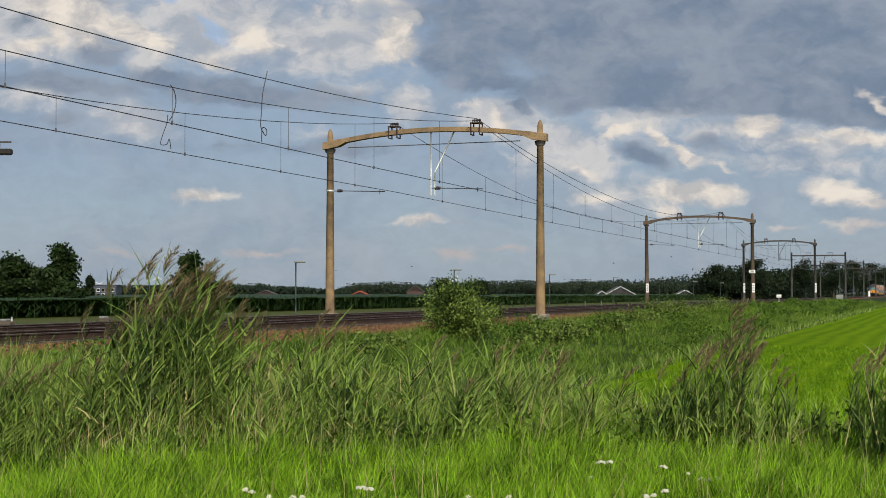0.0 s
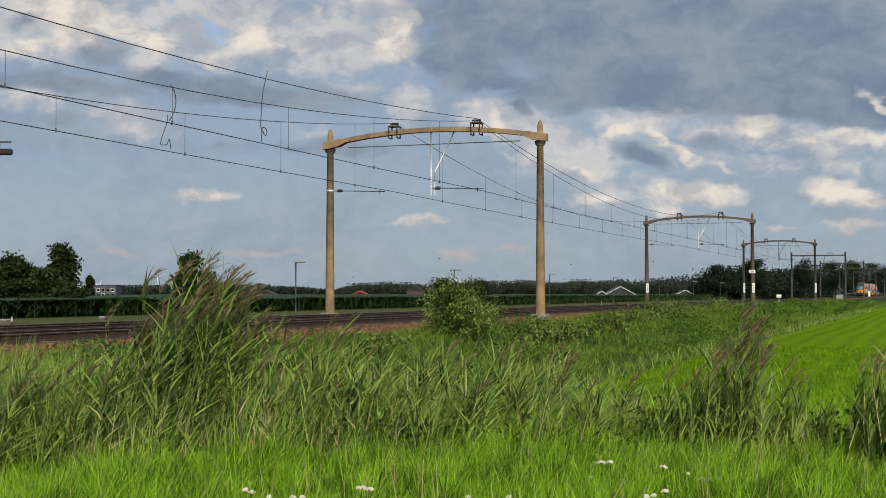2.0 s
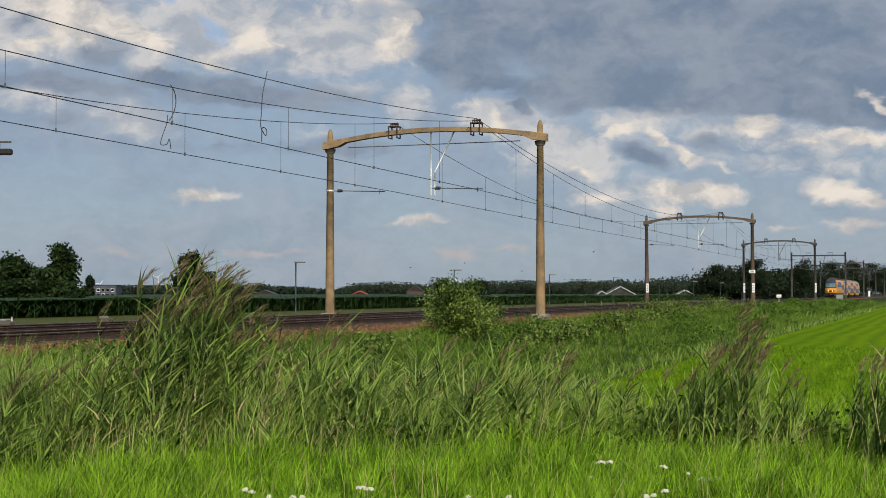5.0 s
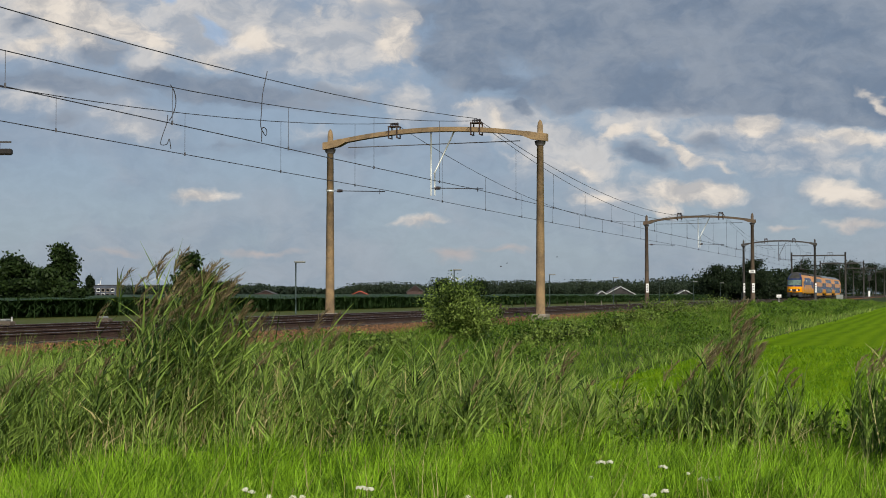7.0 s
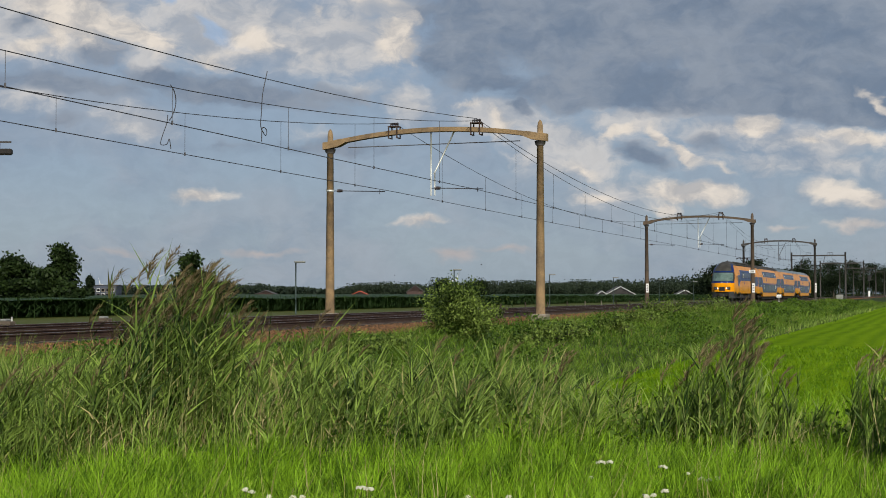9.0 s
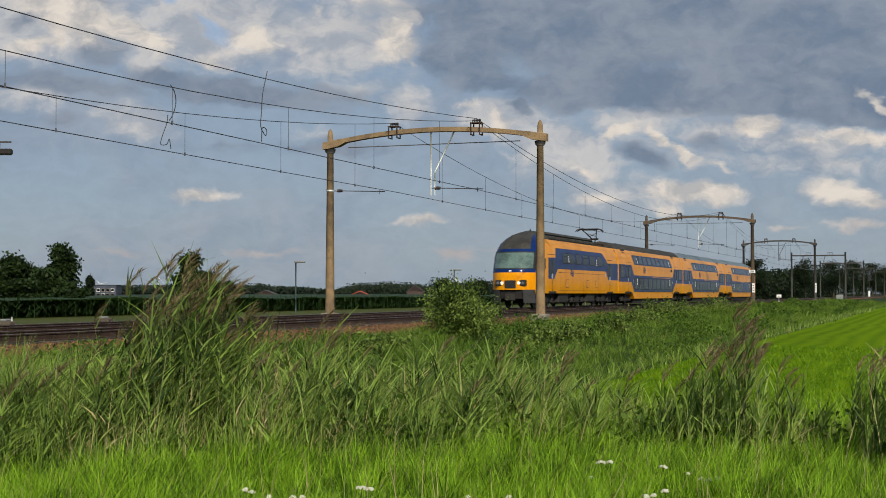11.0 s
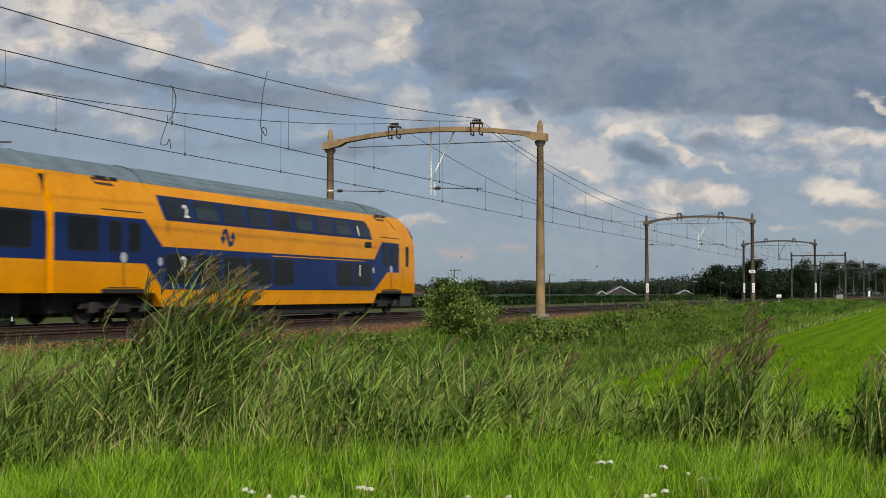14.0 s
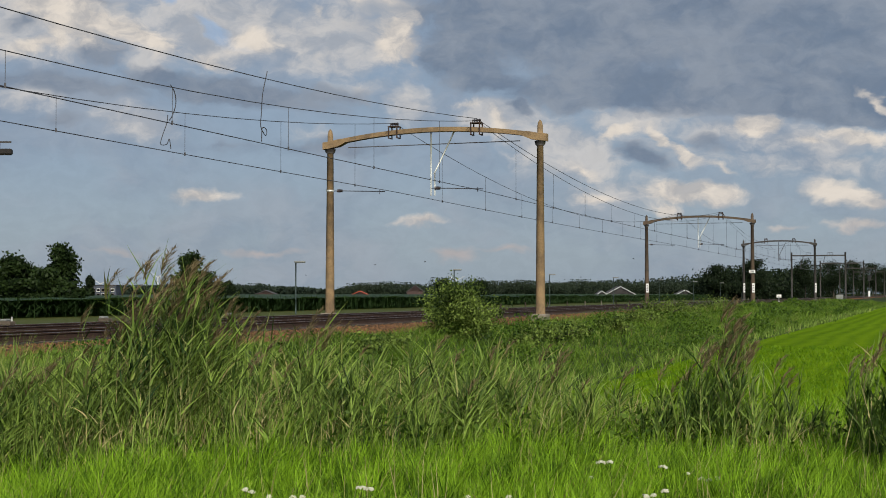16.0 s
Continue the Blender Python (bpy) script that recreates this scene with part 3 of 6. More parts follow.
def build_wires():
    stations = [-15.9] + PORTALS + PLAIN_PORTALS
    for side, x, high in (("near", NEAR - 0.1, 9.3), ("far", FAR, 9.36)):
        runs = {"messenger_wire": ([], 0.013, "dark sagging messenger wire"), "contact_wire": ([], 0.014, "dark straight contact wire")}
        if side == "near":
            runs["feeder_wire"] = ([], 0.0145, "dark sagging feeder wire")
        for a, b in zip(stations, stations[1:]):
            low, low_feeder = (6.93, 7.86) if a < 0 else (7.06, 7.58)
            for y in np.linspace(a, b, 25)[:-1]:
                s = ((y - (a + b) / 2) / ((b - a) / 2)) ** 2
                runs["messenger_wire"][0].append((x, y, low + (high - low) * s))
                runs["contact_wire"][0].append((x + 0.18 * (s - 0.5), y, 6.2 + 0.05 * s))
                if side == "near":
                    runs["feeder_wire"][0].append((x, y, low_feeder + (9.4 - low_feeder) * s))
        line = empty("catenary_line", "dark overhead line wires strung between the portals", "overhead wire", "overhead lines")
        for name, (pts, r, label) in runs.items():
            part(name, tubes((pts, r), sides=5), M["wire"], line, label)
        for a, b in zip(stations[:4], stations[1:5]):
            low = 6.93 if a < 0 else 7.06
            for i in range(10):
                y = b - (4.75 if side == "near" else 4.4) - 6.85 * i
                if y < a + 1:
                    continue
                s = ((y - (a + b) / 2) / ((b - a) / 2)) ** 2
                z0 = 6.2 + 0.05 * s
                part("dropper", tubes(([(x, y, z0), (x, y, low + (high - low) * s)], 0.008), ([(x, y, z0 - 0.05), (x, y, z0 + 0.06)], 0.03), sides=4), M["wire"], line)
        # curled jumper cables near the portal
        yj = 36.6 if side == "near" else 37.0
        zc, zm = 6.21, float(sag(yj, stations[0], stations[1], high, 6.93))
        if side == "near":
            for yj, top in ((36.5, 8.42), (31.0, 7.2)):
                pts = [(x, yj, top), (x, yj - 0.1, top - 0.25), (x + 0.02, yj - 0.33, top - 0.75), (x, yj - 0.36, 7.1), (x, yj - 0.4, 6.7), (x, yj - 0.1, 6.45), (x, yj - 0.02, 6.62), (x, yj - 0.3, 6.66), (x, yj - 0.34, 6.24)]
                if top < 8:
                    pts = [(x, yj, top), (x, yj + 0.2, 7.05), (x, yj + 0.28, 6.75), (x, yj + 0.1, 6.4), (x, yj - 0.05, 6.25)]
                part("jumper_cable", tubes((smooth_path(pts), 0.014), sides=5), M["wire"], line, "curled jumper cable")
        else:
            pts = [(x, 37.25, 7.35), (x, 37.2, 7.1), (x, 36.9, 6.6), (x, 36.85, 6.38), (x, 37.2, 6.42), (x, 37.35, 6.6), (x, 37.45, 6.3)]
            part("jumper_cable", tubes((smooth_path(pts), 0.014), sides=5), M["wire"], line, "curled jumper cable")


def smooth_path(pts, n=5):
    out = []
    P = [Vector(p) for p in pts]
    P = [P[0]] + P + [P[-1]]
    for i in range(1, len(P) - 2):
        for k in range(n):
            t = k / n
            a, b, c, d = P[i - 1], P[i], P[i + 1], P[i + 2]
            out.append(0.5 * (2 * b + (c - a) * t + (2 * a - 5 * b + 4 * c - d) * t * t + (3 * b - a - 3 * c + d) * t ** 3))
    return out + [P[-2]]


build_ground()
build_track_bed()
build_tracks()
for k, y in enumerate(PORTALS):
    arched_portal(y, 0.25 if k == 2 else 0.0, dark=k == 2)
for y in PLAIN_PORTALS:
    plain_portal(y)
build_wires()

# ---- the train ----
# Along the train s runs from the tail (0) to the nose; in each car's space y = -s, x across, z above the rail.
SHELL = [(0.45, 1.34), (0.9, 1.395), (1.0, 1.40), (2.0, 1.40), (2.95, 1.40), (3.08, 1.385), (3.75, 1.20), (4.08, 1.02)]
ROOF = [(4.08, 1.02), (4.3, 0.83), (4.46, 0.60), (4.58, 0.32), (4.63, 0.0)]
TAIL_AT_12, SPEED, BRAKING = 135.3, 39.69, 0.265


def half_width(z):
    pts = SHELL + ROOF[1:]
    return float(np.interp(z, [p[0] for p in pts], [p[1] for p in pts]))


def taper(s):
    """The motor car narrows towards its cab front."""
    return float(np.interp(s, [98.5, 100.6], [1.0, 0.92]))


def skin(name, outline, mat, parent, off=0.006, label=""):
    """A panel on each side of the car that follows its section; outline in (s, z)."""
    made = []
    for side in (1, -1):
        bm = bmesh.new()
        bm.faces.new([bm.verts.new((0, -s, z)) for s, z in outline])
        for z, _ in SHELL[1:] + ROOF[1:-1]:
            bmesh.ops.bisect_plane(bm, geom=bm.verts[:] + bm.edges[:] + bm.faces[:], plane_co=(0, 0, z), plane_no=(0, 0, 1), dist=1e-5)
        for v in bm.verts:
            v.co.x = side * (half_width(v.co.z) * taper(-v.co.y) + off)
        bmesh.ops.recalc_face_normals(bm, faces=bm.faces)
        for f in bm.faces:
            if f.normal.x * side < 0:
                f.normal_flip()
        made.append(part(name, bm, mat, parent[side] if isinstance(parent, dict) else parent, label))
    return {1: made[0], -1: made[1]}


def pane(s0, s1, z0, z1, r=0.1):
    """A window outline with rounded corners."""
    out = []
    for cs, cz, a0 in ((s0 + r, z0 + r, 180), (s1 - r, z0 + r, 270), (s1 - r, z1 - r, 0), (s0 + r, z1 - r, 90)):
        for a in (0, 45, 90):
            out.append((cs + r * math.cos(radians(a0 + a)), cz + r * math.sin(radians(a0 + a))))
    return out


def window(car, s0, s1, z0, z1, slide=False, r=0.1, glass="glass"):
    w = skin("window", pane(s0 - 0.04, s1 + 0.04, z0 - 0.04, z1 + 0.04, r + 0.03), M["rubber"], car, 0.010)
    skin("pane", pane(s0, s1, z0, z1, r), M[glass], w, 0.014)
    if slide:
        zm = z0 + (z1 - z0) * 0.66
        skin("bar", [(s0 + 0.06, zm), (s1 - 0.06, zm), (s1 - 0.06, zm + 0.05), (s0 + 0.06, zm + 0.05)], M["under_grey"], w, 0.020)
        if glass == "upper_glass":
            skin("sash", pane(s0 + 0.03, s1 - 0.03, z0 + 0.03, zm, r * 0.5), M["sash"], w, 0.018, "opening sash, sky reflection in its blue-grey colour")


def disc(name, s, z, r, mat, car, off=0.012, label="", squash=1.0):
    pts = [(s + r * math.cos(k * math.tau / 14), z + squash * r * math.sin(k * math.tau / 14)) for k in range(14)]
    return skin(name, pts, mat, car, off, label)


def digit(car, text, s, z, size):
    """A class number painted on both sides of the car."""
    for side in (1, -1):
        cu = bpy.data.curves.new("class_number", "FONT")
        cu.body, cu.size, cu.extrude, cu.align_x, cu.align_y, cu.offset = text, size * 1.35, 0.002, "CENTER", "CENTER", 0.012
        tmp = bpy.data.objects.new("class_number", cu)
        me = bpy.data.meshes.new_from_object(tmp)
        bpy.data.objects.remove(tmp)
        me.materials.append(M["white"])
        ob = new("class_number", me)
        ob.parent = car
        tilt = math.degrees(math.atan2(half_width(z - 0.1) - half_width(z + 0.1), 0.2))
        ob.matrix_local = Matrix.Translation((side * (half_width(z) + 0.024), -s, z)) @ pose(0, 0, 0, 0, 0, 90 * side) @ pose(0, 0, 0, 90 - tilt, 0, 0)
        tagged(ob, "white class number " + text)


def emblem(car, s, z, k=1.0):
    """The railway's mark as plain bars: two bent arms round a slanted band."""
    for side in (1, -1):
        bm = bmesh.new()
        x = side * (half_width(z) + 0.010)
        for poly in ([(-0.24, 0.25), (-0.05, 0.25), (0.24, -0.25), (0.05, -0.25)], [(-0.1, 0.25), (-0.14, 0.13), (-0.25, 0.10), (-0.27, 0.03), (-0.14, -0.02), (-0.34, -0.22), (-0.5, 0.0), (-0.4, 0.03), (-0.36, 0.19), (-0.24, 0.25)],
                     [(0.1, -0.25), (0.14, -0.13), (0.25, -0.10), (0.27, -0.03), (0.14, 0.02), (0.34, 0.22), (0.5, 0.0), (0.4, -0.03), (0.36, -0.19), (0.24, -0.25)]):
            bm.faces.new([bm.verts.new((x, -s + side * a * k * 0.9, z + b * k)) for a, b in poly])
        part("emblem", bm, M["blue"], car, "dark blue double-arrow emblem")


def wheelset_bogie(car, s, span=1.28, count=2, grey=False):
    b = part("bogie", boxes((-1.12, -0.98, -s - span - 0.55, -s + span + 0.55, 0.42, 0.62), (0.98, 1.12, -s - span - 0.55, -s + span + 0.55, 0.42, 0.62),
                            (-1.0, 1.0, -s - 0.3, -s + 0.3, 0.4, 0.8), (0.95, 1.18, -s - 0.45, -s + 0.45, 0.3, 0.72), (-1.18, -0.95, -s - 0.45, -s + 0.45, 0.3, 0.72), bevel=0.02),
             M["under"], car, "dirty black bogie frame")
    for d in (-span, span):
        for x0, x1 in ((1.0, 1.2), (-1.2, -1.0)):
            part("axle_box", boxes((x0, x1, -s + d - 0.16, -s + d + 0.16, 0.3, 0.62), bevel=0.03), M["under_grey"], b)
        bm = bmesh.new()
        tube(bm, [(-0.8, 0, 0), (0.8, 0, 0)], 0.08, 8)
        for x in (-0.75, 0.75):
            tube(bm, [(x - 0.07, 0, 0), (x + 0.06, 0, 0)], 0.46, 20)
        w = part("wheelset", bm, M["wheel"], b, "brown steel wheelset")
        w.location = (0, -s + d, 0.46)


def cab_front(z, nose=1):
    """How far the raked front reaches beyond the flat part, at each height."""
    if nose < 0:
        return float(np.interp(z, [0.9, 2.05, 3.4, 3.75, 4.1, 4.3, 4.5, 4.63], [0.0, 0.0, -0.12, -0.5, -1.2, -1.85, -2.7, -3.7]))
    return float(np.interp(z, [0.9, 2.05, 3.38, 3.75, 4.1, 4.3, 4.5, 4.63], [0.0, 0.0, -0.52, -0.88, -1.55, -2.15, -3.0, -4.0]))


def car_shell(car, s0, s1, roof_mat, nose=0, roof_from=None, roof_label=""):
    """Body sides and roof between s0 and s1; nose: +1 or -1 where an end is a driver's cab."""
    low = 0.86
    levels = [z for z, _ in SHELL if z >= 0.9]
    levels[0] = low
    curve = 0.8 if nose > 0 else 0.55
    foot = 1.06 if nose > 0 else low

    def end(z, which):
        if nose == which:
            e = (s1 if which > 0 else -s0) + cab_front(z, which) - curve
            return e if which > 0 else -e
        return s1 if which > 0 else s0

    for name, zs, mat in (("body", levels, M["yellow"]), ("roof", [z for z, _ in ROOF], roof_mat)):
        bm = bmesh.new()
        ring = [(z, 1) for z in zs] + [(z, -1) for z in zs[::-1]]
        if name == "roof":
            ring = [(z, 1) for z in zs] + [(z, -1) for z in zs[:-1][::-1]]
        rows = []
        for z, side in ring:
            a, b = end(z, -1), end(z, 1)
            if name == "roof" and roof_from is not None:
                a = roof_from
            rows.append([bm.verts.new((side * half_width(z) * (0.92 if nose > 0 and k == 12 else 1.0), -(a + (b - a) * k / 12), z)) for k in range(13)])
        for r0, r1 in zip(rows, rows[1:]):
            for k in range(12):
                if name == "body" and r0[k].co.x * r1[k].co.x < 0:
                    continue
                f = bm.faces.new((r0[k], r0[k + 1], r1[k + 1], r1[k]))
                f.smooth = True
        if name == "body":
            bm.faces.new([bm.verts.new(v.co) for v in [rows[0][k] for k in range(13)] + [rows[-1][k] for k in range(12, -1, -1)]])
            if roof_from is not None:
                bm.faces.new([bm.verts.new(c) for c in ((1.02, -s0, 4.08), (1.02, -roof_from - 0.1, 4.08), (-1.02, -roof_from - 0.1, 4.08), (-1.02, -s0, 4.08))])
        for k in (0, -1):
            bm.faces.new([bm.verts.new(r[k].co) for r in rows])
        bmesh.ops.recalc_face_normals(bm, faces=bm.faces)
        part(name, bm, mat, car, "yellow painted steel body" if name == "body" else roof_label)
    if nose:
        zs = [foot, 1.2, 1.5, 2.05, 2.24, 2.3, 3.0, 3.2, 3.26, 3.42, 3.75, 3.95, 4.08, 4.3, 4.46, 4.58, 4.63]
        us = [-1, -0.97, -0.9, -0.8, -0.6, -0.4, -0.2, 0, 0.2, 0.4, 0.6, 0.8, 0.9, 0.97, 1]
        bm = bmesh.new()
        grid = [[bm.verts.new((u * half_width(z) * (0.92 if nose > 0 else 1.0), -nose * ((s1 if nose > 0 else -s0) + cab_front(z, nose) - curve * abs(u) ** 3.2), z)) for u in us] for z in zs]
        for i in range(len(zs) - 1):
            for k in range(len(us) - 1):
                f = bm.faces.new((grid[i][k], grid[i][k + 1], grid[i + 1][k + 1], grid[i + 1][k]))
                f.smooth = True
                um, zm = abs(us[k] + us[k + 1]) / 2, (zs[i] + zs[i + 1]) / 2
                f.material_index = 0 if zm < 2.05 or um > 0.985 and zm < 3.2 else 1 if zm < 2.24 else (0 if nose < 0 and um > 0.9 else 4 if um > 0.93 or zm < 2.3 else 2) if zm < 3.2 else 4 if zm < 3.26 else 1 if um > (0.84 if nose > 0 else 0.68) and zm < 4.2 or nose > 0 and zm < 3.42 else 3
        bmesh.ops.recalc_face_normals(bm, faces=bm.faces)
        cab = part("cab_front", bm, [M["yellow"], M["blue"], M["screen"], M["roof_dark"] if nose > 0 else M["yellow"], M["rubber"]], car, "raked yellow and blue driver's cab front with wide windscreen")
        sf = s1 if nose > 0 else -s0

        def at(x, off=0.0):
            return -nose * (sf - curve * abs(x / 1.4) ** 3.2 + off)

        for x in (-0.62, 0.62):
            y = at(x, -0.02)
            hl = part("headlight", boxes((x - 0.29, x + 0.29, y - 0.03, y + 0.25, 1.28, 1.62), bevel=0.03), M["rubber"], cab, "black headlight housing")
            for d in (-0.12, 0.12):
                bm = bmesh.new()
                tube(bm, [(x + d, y, 1.45), (x + d, y - nose * 0.06, 1.45)], 0.085, 12)
                part("lens", bm, M["headlamp"] if nose > 0 and d * x < 0 else M["lamp_lens"], cab, "lit round headlight lens" if nose > 0 and d * x < 0 else "clear round lamp lens")
        part("grille", boxes((-0.33, 0.33, at(0, -0.05), at(0, 0.02), 1.14, 1.6), bevel=0.01), M["rubber"], cab, "black coupler hatch")
        part("badge", boxes((-0.06, 0.06, at(0, -0.05), at(0, 0.012), 2.10, 2.18)), M["white"], cab, "small white mark")
        for name, x0, x1, low_z, label in (("buffer_beam", -1.25, 1.25, 0.55, "black buffer beam"), ("rail_guard", -1.26, -0.7, 0.3, "grey corner fairing"), ("rail_guard", 0.7, 1.26, 0.3, "grey corner fairing")):
            bm = bmesh.new()
            xs = np.linspace(x0, x1, 9)
            out = [[bm.verts.new((float(x), at(float(x), (-0.04 if name == "rail_guard" else -0.14) - 0.25 * (foot - z)), z)) for x in xs] for z in (low_z, foot + 0.01)]
            back = [[bm.verts.new((float(x), at(float(x), -1.5), z)) for x in xs] for z in (low_z, foot + 0.01)]
            for k in range(8):
                bm.faces.new((out[0][k], out[0][k + 1], out[1][k + 1], out[1][k]))
                bm.faces.new((back[0][k], back[0][k + 1], out[0][k + 1], out[0][k]))
                bm.faces.new((back[1][k], back[1][k + 1], back[0][k + 1], back[0][k]))
            bm.faces.new((out[0][0], out[1][0], back[1][0], back[0][0])), bm.faces.new((out[0][-1], out[1][-1], back[1][-1], back[0][-1]))
            bmesh.ops.recalc_face_normals(bm, faces=bm.faces)
            part(name, bm, M["apron"] if name == "rail_guard" else M["under"], car, label)
        part("coupler", boxes((-0.2, 0.2, at(0, -0.6), at(0, 0.05), 0.85 - 0.3, 0.85 - 0.05), (-0.3, 0.3, at(0, -0.05), at(0, 0.12), 0.45, 0.84), bevel=0.03), M["under"], car, "dark steel automatic coupler")


def doors(car, c, flip=1):
    """A double door with its windows, sign, step and rain strip, round s = c."""
    for a, b in ((0.16, 0.68), (-0.84, -0.28)):
        s0, s1 = sorted((c + flip * a, c + flip * b))
        window(car, s0, s1, 2.05, 2.84, r=0.08)
    d = skin("door", [(c - 0.8, 1.0), (c + 0.8, 1.0), (c + 0.8, 1.025), (c - 0.8, 1.025)], M["under"], car, 0.009, "double entrance door edge")
    skin("seam", [(c - 0.03, 1.0), (c + 0.03, 1.0), (c + 0.03, 2.95), (c - 0.03, 2.95)], M["rubber"], d, 0.011)
    disc("door_button", c, 1.86, 0.155, M["sign_grey"], car, 0.016, "round white door sign")
    skin("rain_strip", [(c - 1.05, 3.16), (c + 1.05, 3.16), (c + 1.05, 3.185), (c - 1.05, 3.185)], M["under"], car, 0.012)
    part("step", boxes((-1.46, 1.46, -c - 1.05, -c + 1.05, 0.84, 0.98), bevel=0.02), M["under"], car, "black door step")
    v = skin("vent_panel", [(c + 0.1, 3.86), (c + 1.0, 3.86), (c + 1.15, 4.06), (c + 0.25, 4.06)], M["wheel"], car, 0.010, "brown louvred vent panel")
    skin("vent_slat", [(c + 0.2, 3.93), (c + 0.98, 3.93), (c + 1.02, 3.98), (c + 0.24, 3.98)], M["yellow"], v, 0.016)
    part("roof_vent", boxes((-1.06, 1.06, -c - 0.9, -c - 0.35, 3.98, 4.12), (-1.06, 1.06, -c - 0.2, -c + 0.2, 3.98, 4.12), bevel=0.02), M["under_grey"], car, "grey roof vents")


def coach(label, s0, s1, cab, roof_mat, front_no, rear_no):
    """A double-deck coach between s0 (rear) and s1 (towards the motor car)."""
    car = empty("train_coach", label, "train coach", "cars of the train")
    car_shell(car, s0 + 0.12, s1 - 0.12, roof_mat, -1 if cab else 0, roof_label="curved grey metal roof")
    a, b = s0 + (5.2 if cab else 5.1), s1 - 5.42
    # deep middle
    bm = bmesh.new()
    secs = [(a - 0.35, 0.87), (a + 0.05, 0.46), (b - 0.05, 0.46), (b + 0.4, 0.87)]
    vs = [[bm.verts.new((x, -s, z)) for s, z in secs] for x in (-1.385, 1.385)]
    bm.faces.new(vs[0][::-1]), bm.faces.new(vs[1])
    for k in range(4):
        bm.faces.new((vs[0][k], vs[0][(k + 1) % 4], vs[1][(k + 1) % 4], vs[1][k]))
    bmesh.ops.recalc_face_normals(bm, faces=bm.faces)
    part("lower_body", bm, M["yellow"], car, "deep yellow lower deck side")
    # blue bands
    rear = [(s0 + 2.5, 1.73), (s0 + 2.5, 2.96)] if cab else [(s0 + 0.13, 1.73), (s0 + 0.13, 2.96)]
    ra = s0 + 4.4
    front = s1 - 0.13
    band = [(rear[0][0], 1.73), (ra - 0.6, 1.73), (a, 0.97), (b, 0.97), (b + 0.95, 1.71), (front, 1.71), (front, 2.97), (b + 0.95, 2.99), (b, 2.23), (a, 2.23), (ra, 2.96), (rear[1][0], 2.96)]
    skin("blue_band", band, M["blue"], car, 0.005, "dark blue livery band")
    skin("upper_band", [(a + 0.2, 3.02), (b - 0.1, 3.02), (b + 0.12, 3.76), (a + 0.75, 3.76), (a + 0.5, 3.71), (a + 0.34, 3.58), (a + 0.24, 3.34)], M["blue"], car, 0.005, "dark blue upper window band")
    n = 9
    pitch = (b - a - 0.3) / n
    for k in range(n):
        s = a + 0.25 + k * pitch
        window(car, s + 0.17, s + pitch - 0.17, 3.11, 3.68, slide=k in (1, 3, 7), r=0.2 if k == 0 else 0.1, glass="upper_glass")
        if not (cab and k in (2, 3)):
            window(car, s + 0.14, s + pitch - 0.14, 1.18, 2.0, slide=k in (7,))
    skin("gutter", [(a + 1.0, 2.12), (a + 9.0, 2.12), (a + 9.0, 2.15), (a + 1.0, 2.15)], M["yellow"], car, 0.011, "thin yellow line")
    skin("vent_flap", pane(a + 0.3, a + 1.0, 2.68, 2.92, 0.04), M["rubber"], car, 0.010, "small dark vent window")
    doors(car, s1 - 3.35)
    window(car, s1 - 2.1, s1 - 0.75, 2.03, 2.9)
    if cab:
        doors(car, s0 + 3.4, -1)
        skin("cab_window", pane(s0 + 1.4, s0 + 1.75, 2.0, 2.86, 0.06), M["glass"], car, 0.012, "narrow dark cab window")
        skin("handrail", [(s0 + 2.1, 1.1), (s0 + 2.14, 1.1), (s0 + 2.14, 1.9), (s0 + 2.1, 1.9)], M["under"], car, 0.02)
        skin("roof_light", [(s0 + 2.5, 3.6), (s0 + 2.75, 3.6), (s0 + 3.2, 4.0), (s0 + 2.95, 4.0)], M["yellow"], car, 0.03)
    else:
        doors(car, s0 + 3.35, -1)
        window(car, s0 + 0.75, s0 + 2.1, 2.03, 2.9)
    for s, z in ((b + 0.15, 1.78), (a + 0.2 - 0.1, 1.78)):
        disc("notice", s, z, 0.11, M["sign_grey"], car, 0.012, "small white notice", 1.2)
    digit(car, front_no, b - 1.4, 3.33, 0.42)
    digit(car, rear_no, a - 0.25 + pitch, 3.3, 0.42)
    digit(car, front_no, b - 1.15, 1.72, 0.46)
    digit(car, rear_no, a - 0.25 + pitch, 1.72, 0.46)
    emblem(car, b - 3.9, 2.64, 1.1)
    for s in (s0 + 3.6, s1 - 3.6):
        wheelset_bogie(car, s)
    part("underframe", boxes((-0.85, 0.85, -s1 + 0.4, -s0 - (1.6 if cab else 0.4), 0.32, 0.9)), M["under"], car, "black underframe")
    part("underfloor_box", boxes((-1.2, 1.2, -(b - 0.5), -(a + 0.5), 0.10, 0.47), bevel=0.03), M["under"], car, "black underfloor equipment")
    part("gangway", boxes((-1.1, 1.1, -s1 - 0.13, -s1 + 0.2, 0.95, 3.95)), M["rubber"], car, "black rubber gangway bellows")
    for z in (4.2, 4.38, 4.52, 4.6):
        for side in (1, -1):
            part("roof_rib", tubes(([(side * half_width(z), -a - 0.5, z), (side * half_width(z), -b + 0.5, z)], 0.012), sides=5), roof_mat, car)
    for s in (s0 + 4.9, s1 - 4.9):
        part("roof_joint", tubes(([(side * half_width(z), -s, z) for side, z in ((1, 4.1), (1, 4.3), (1, 4.46), (1, 4.58), (1, 4.63), (-1, 4.58), (-1, 4.46), (-1, 4.3), (-1, 4.1))], 0.022), sides=5), M["under_grey"], car)
    return car


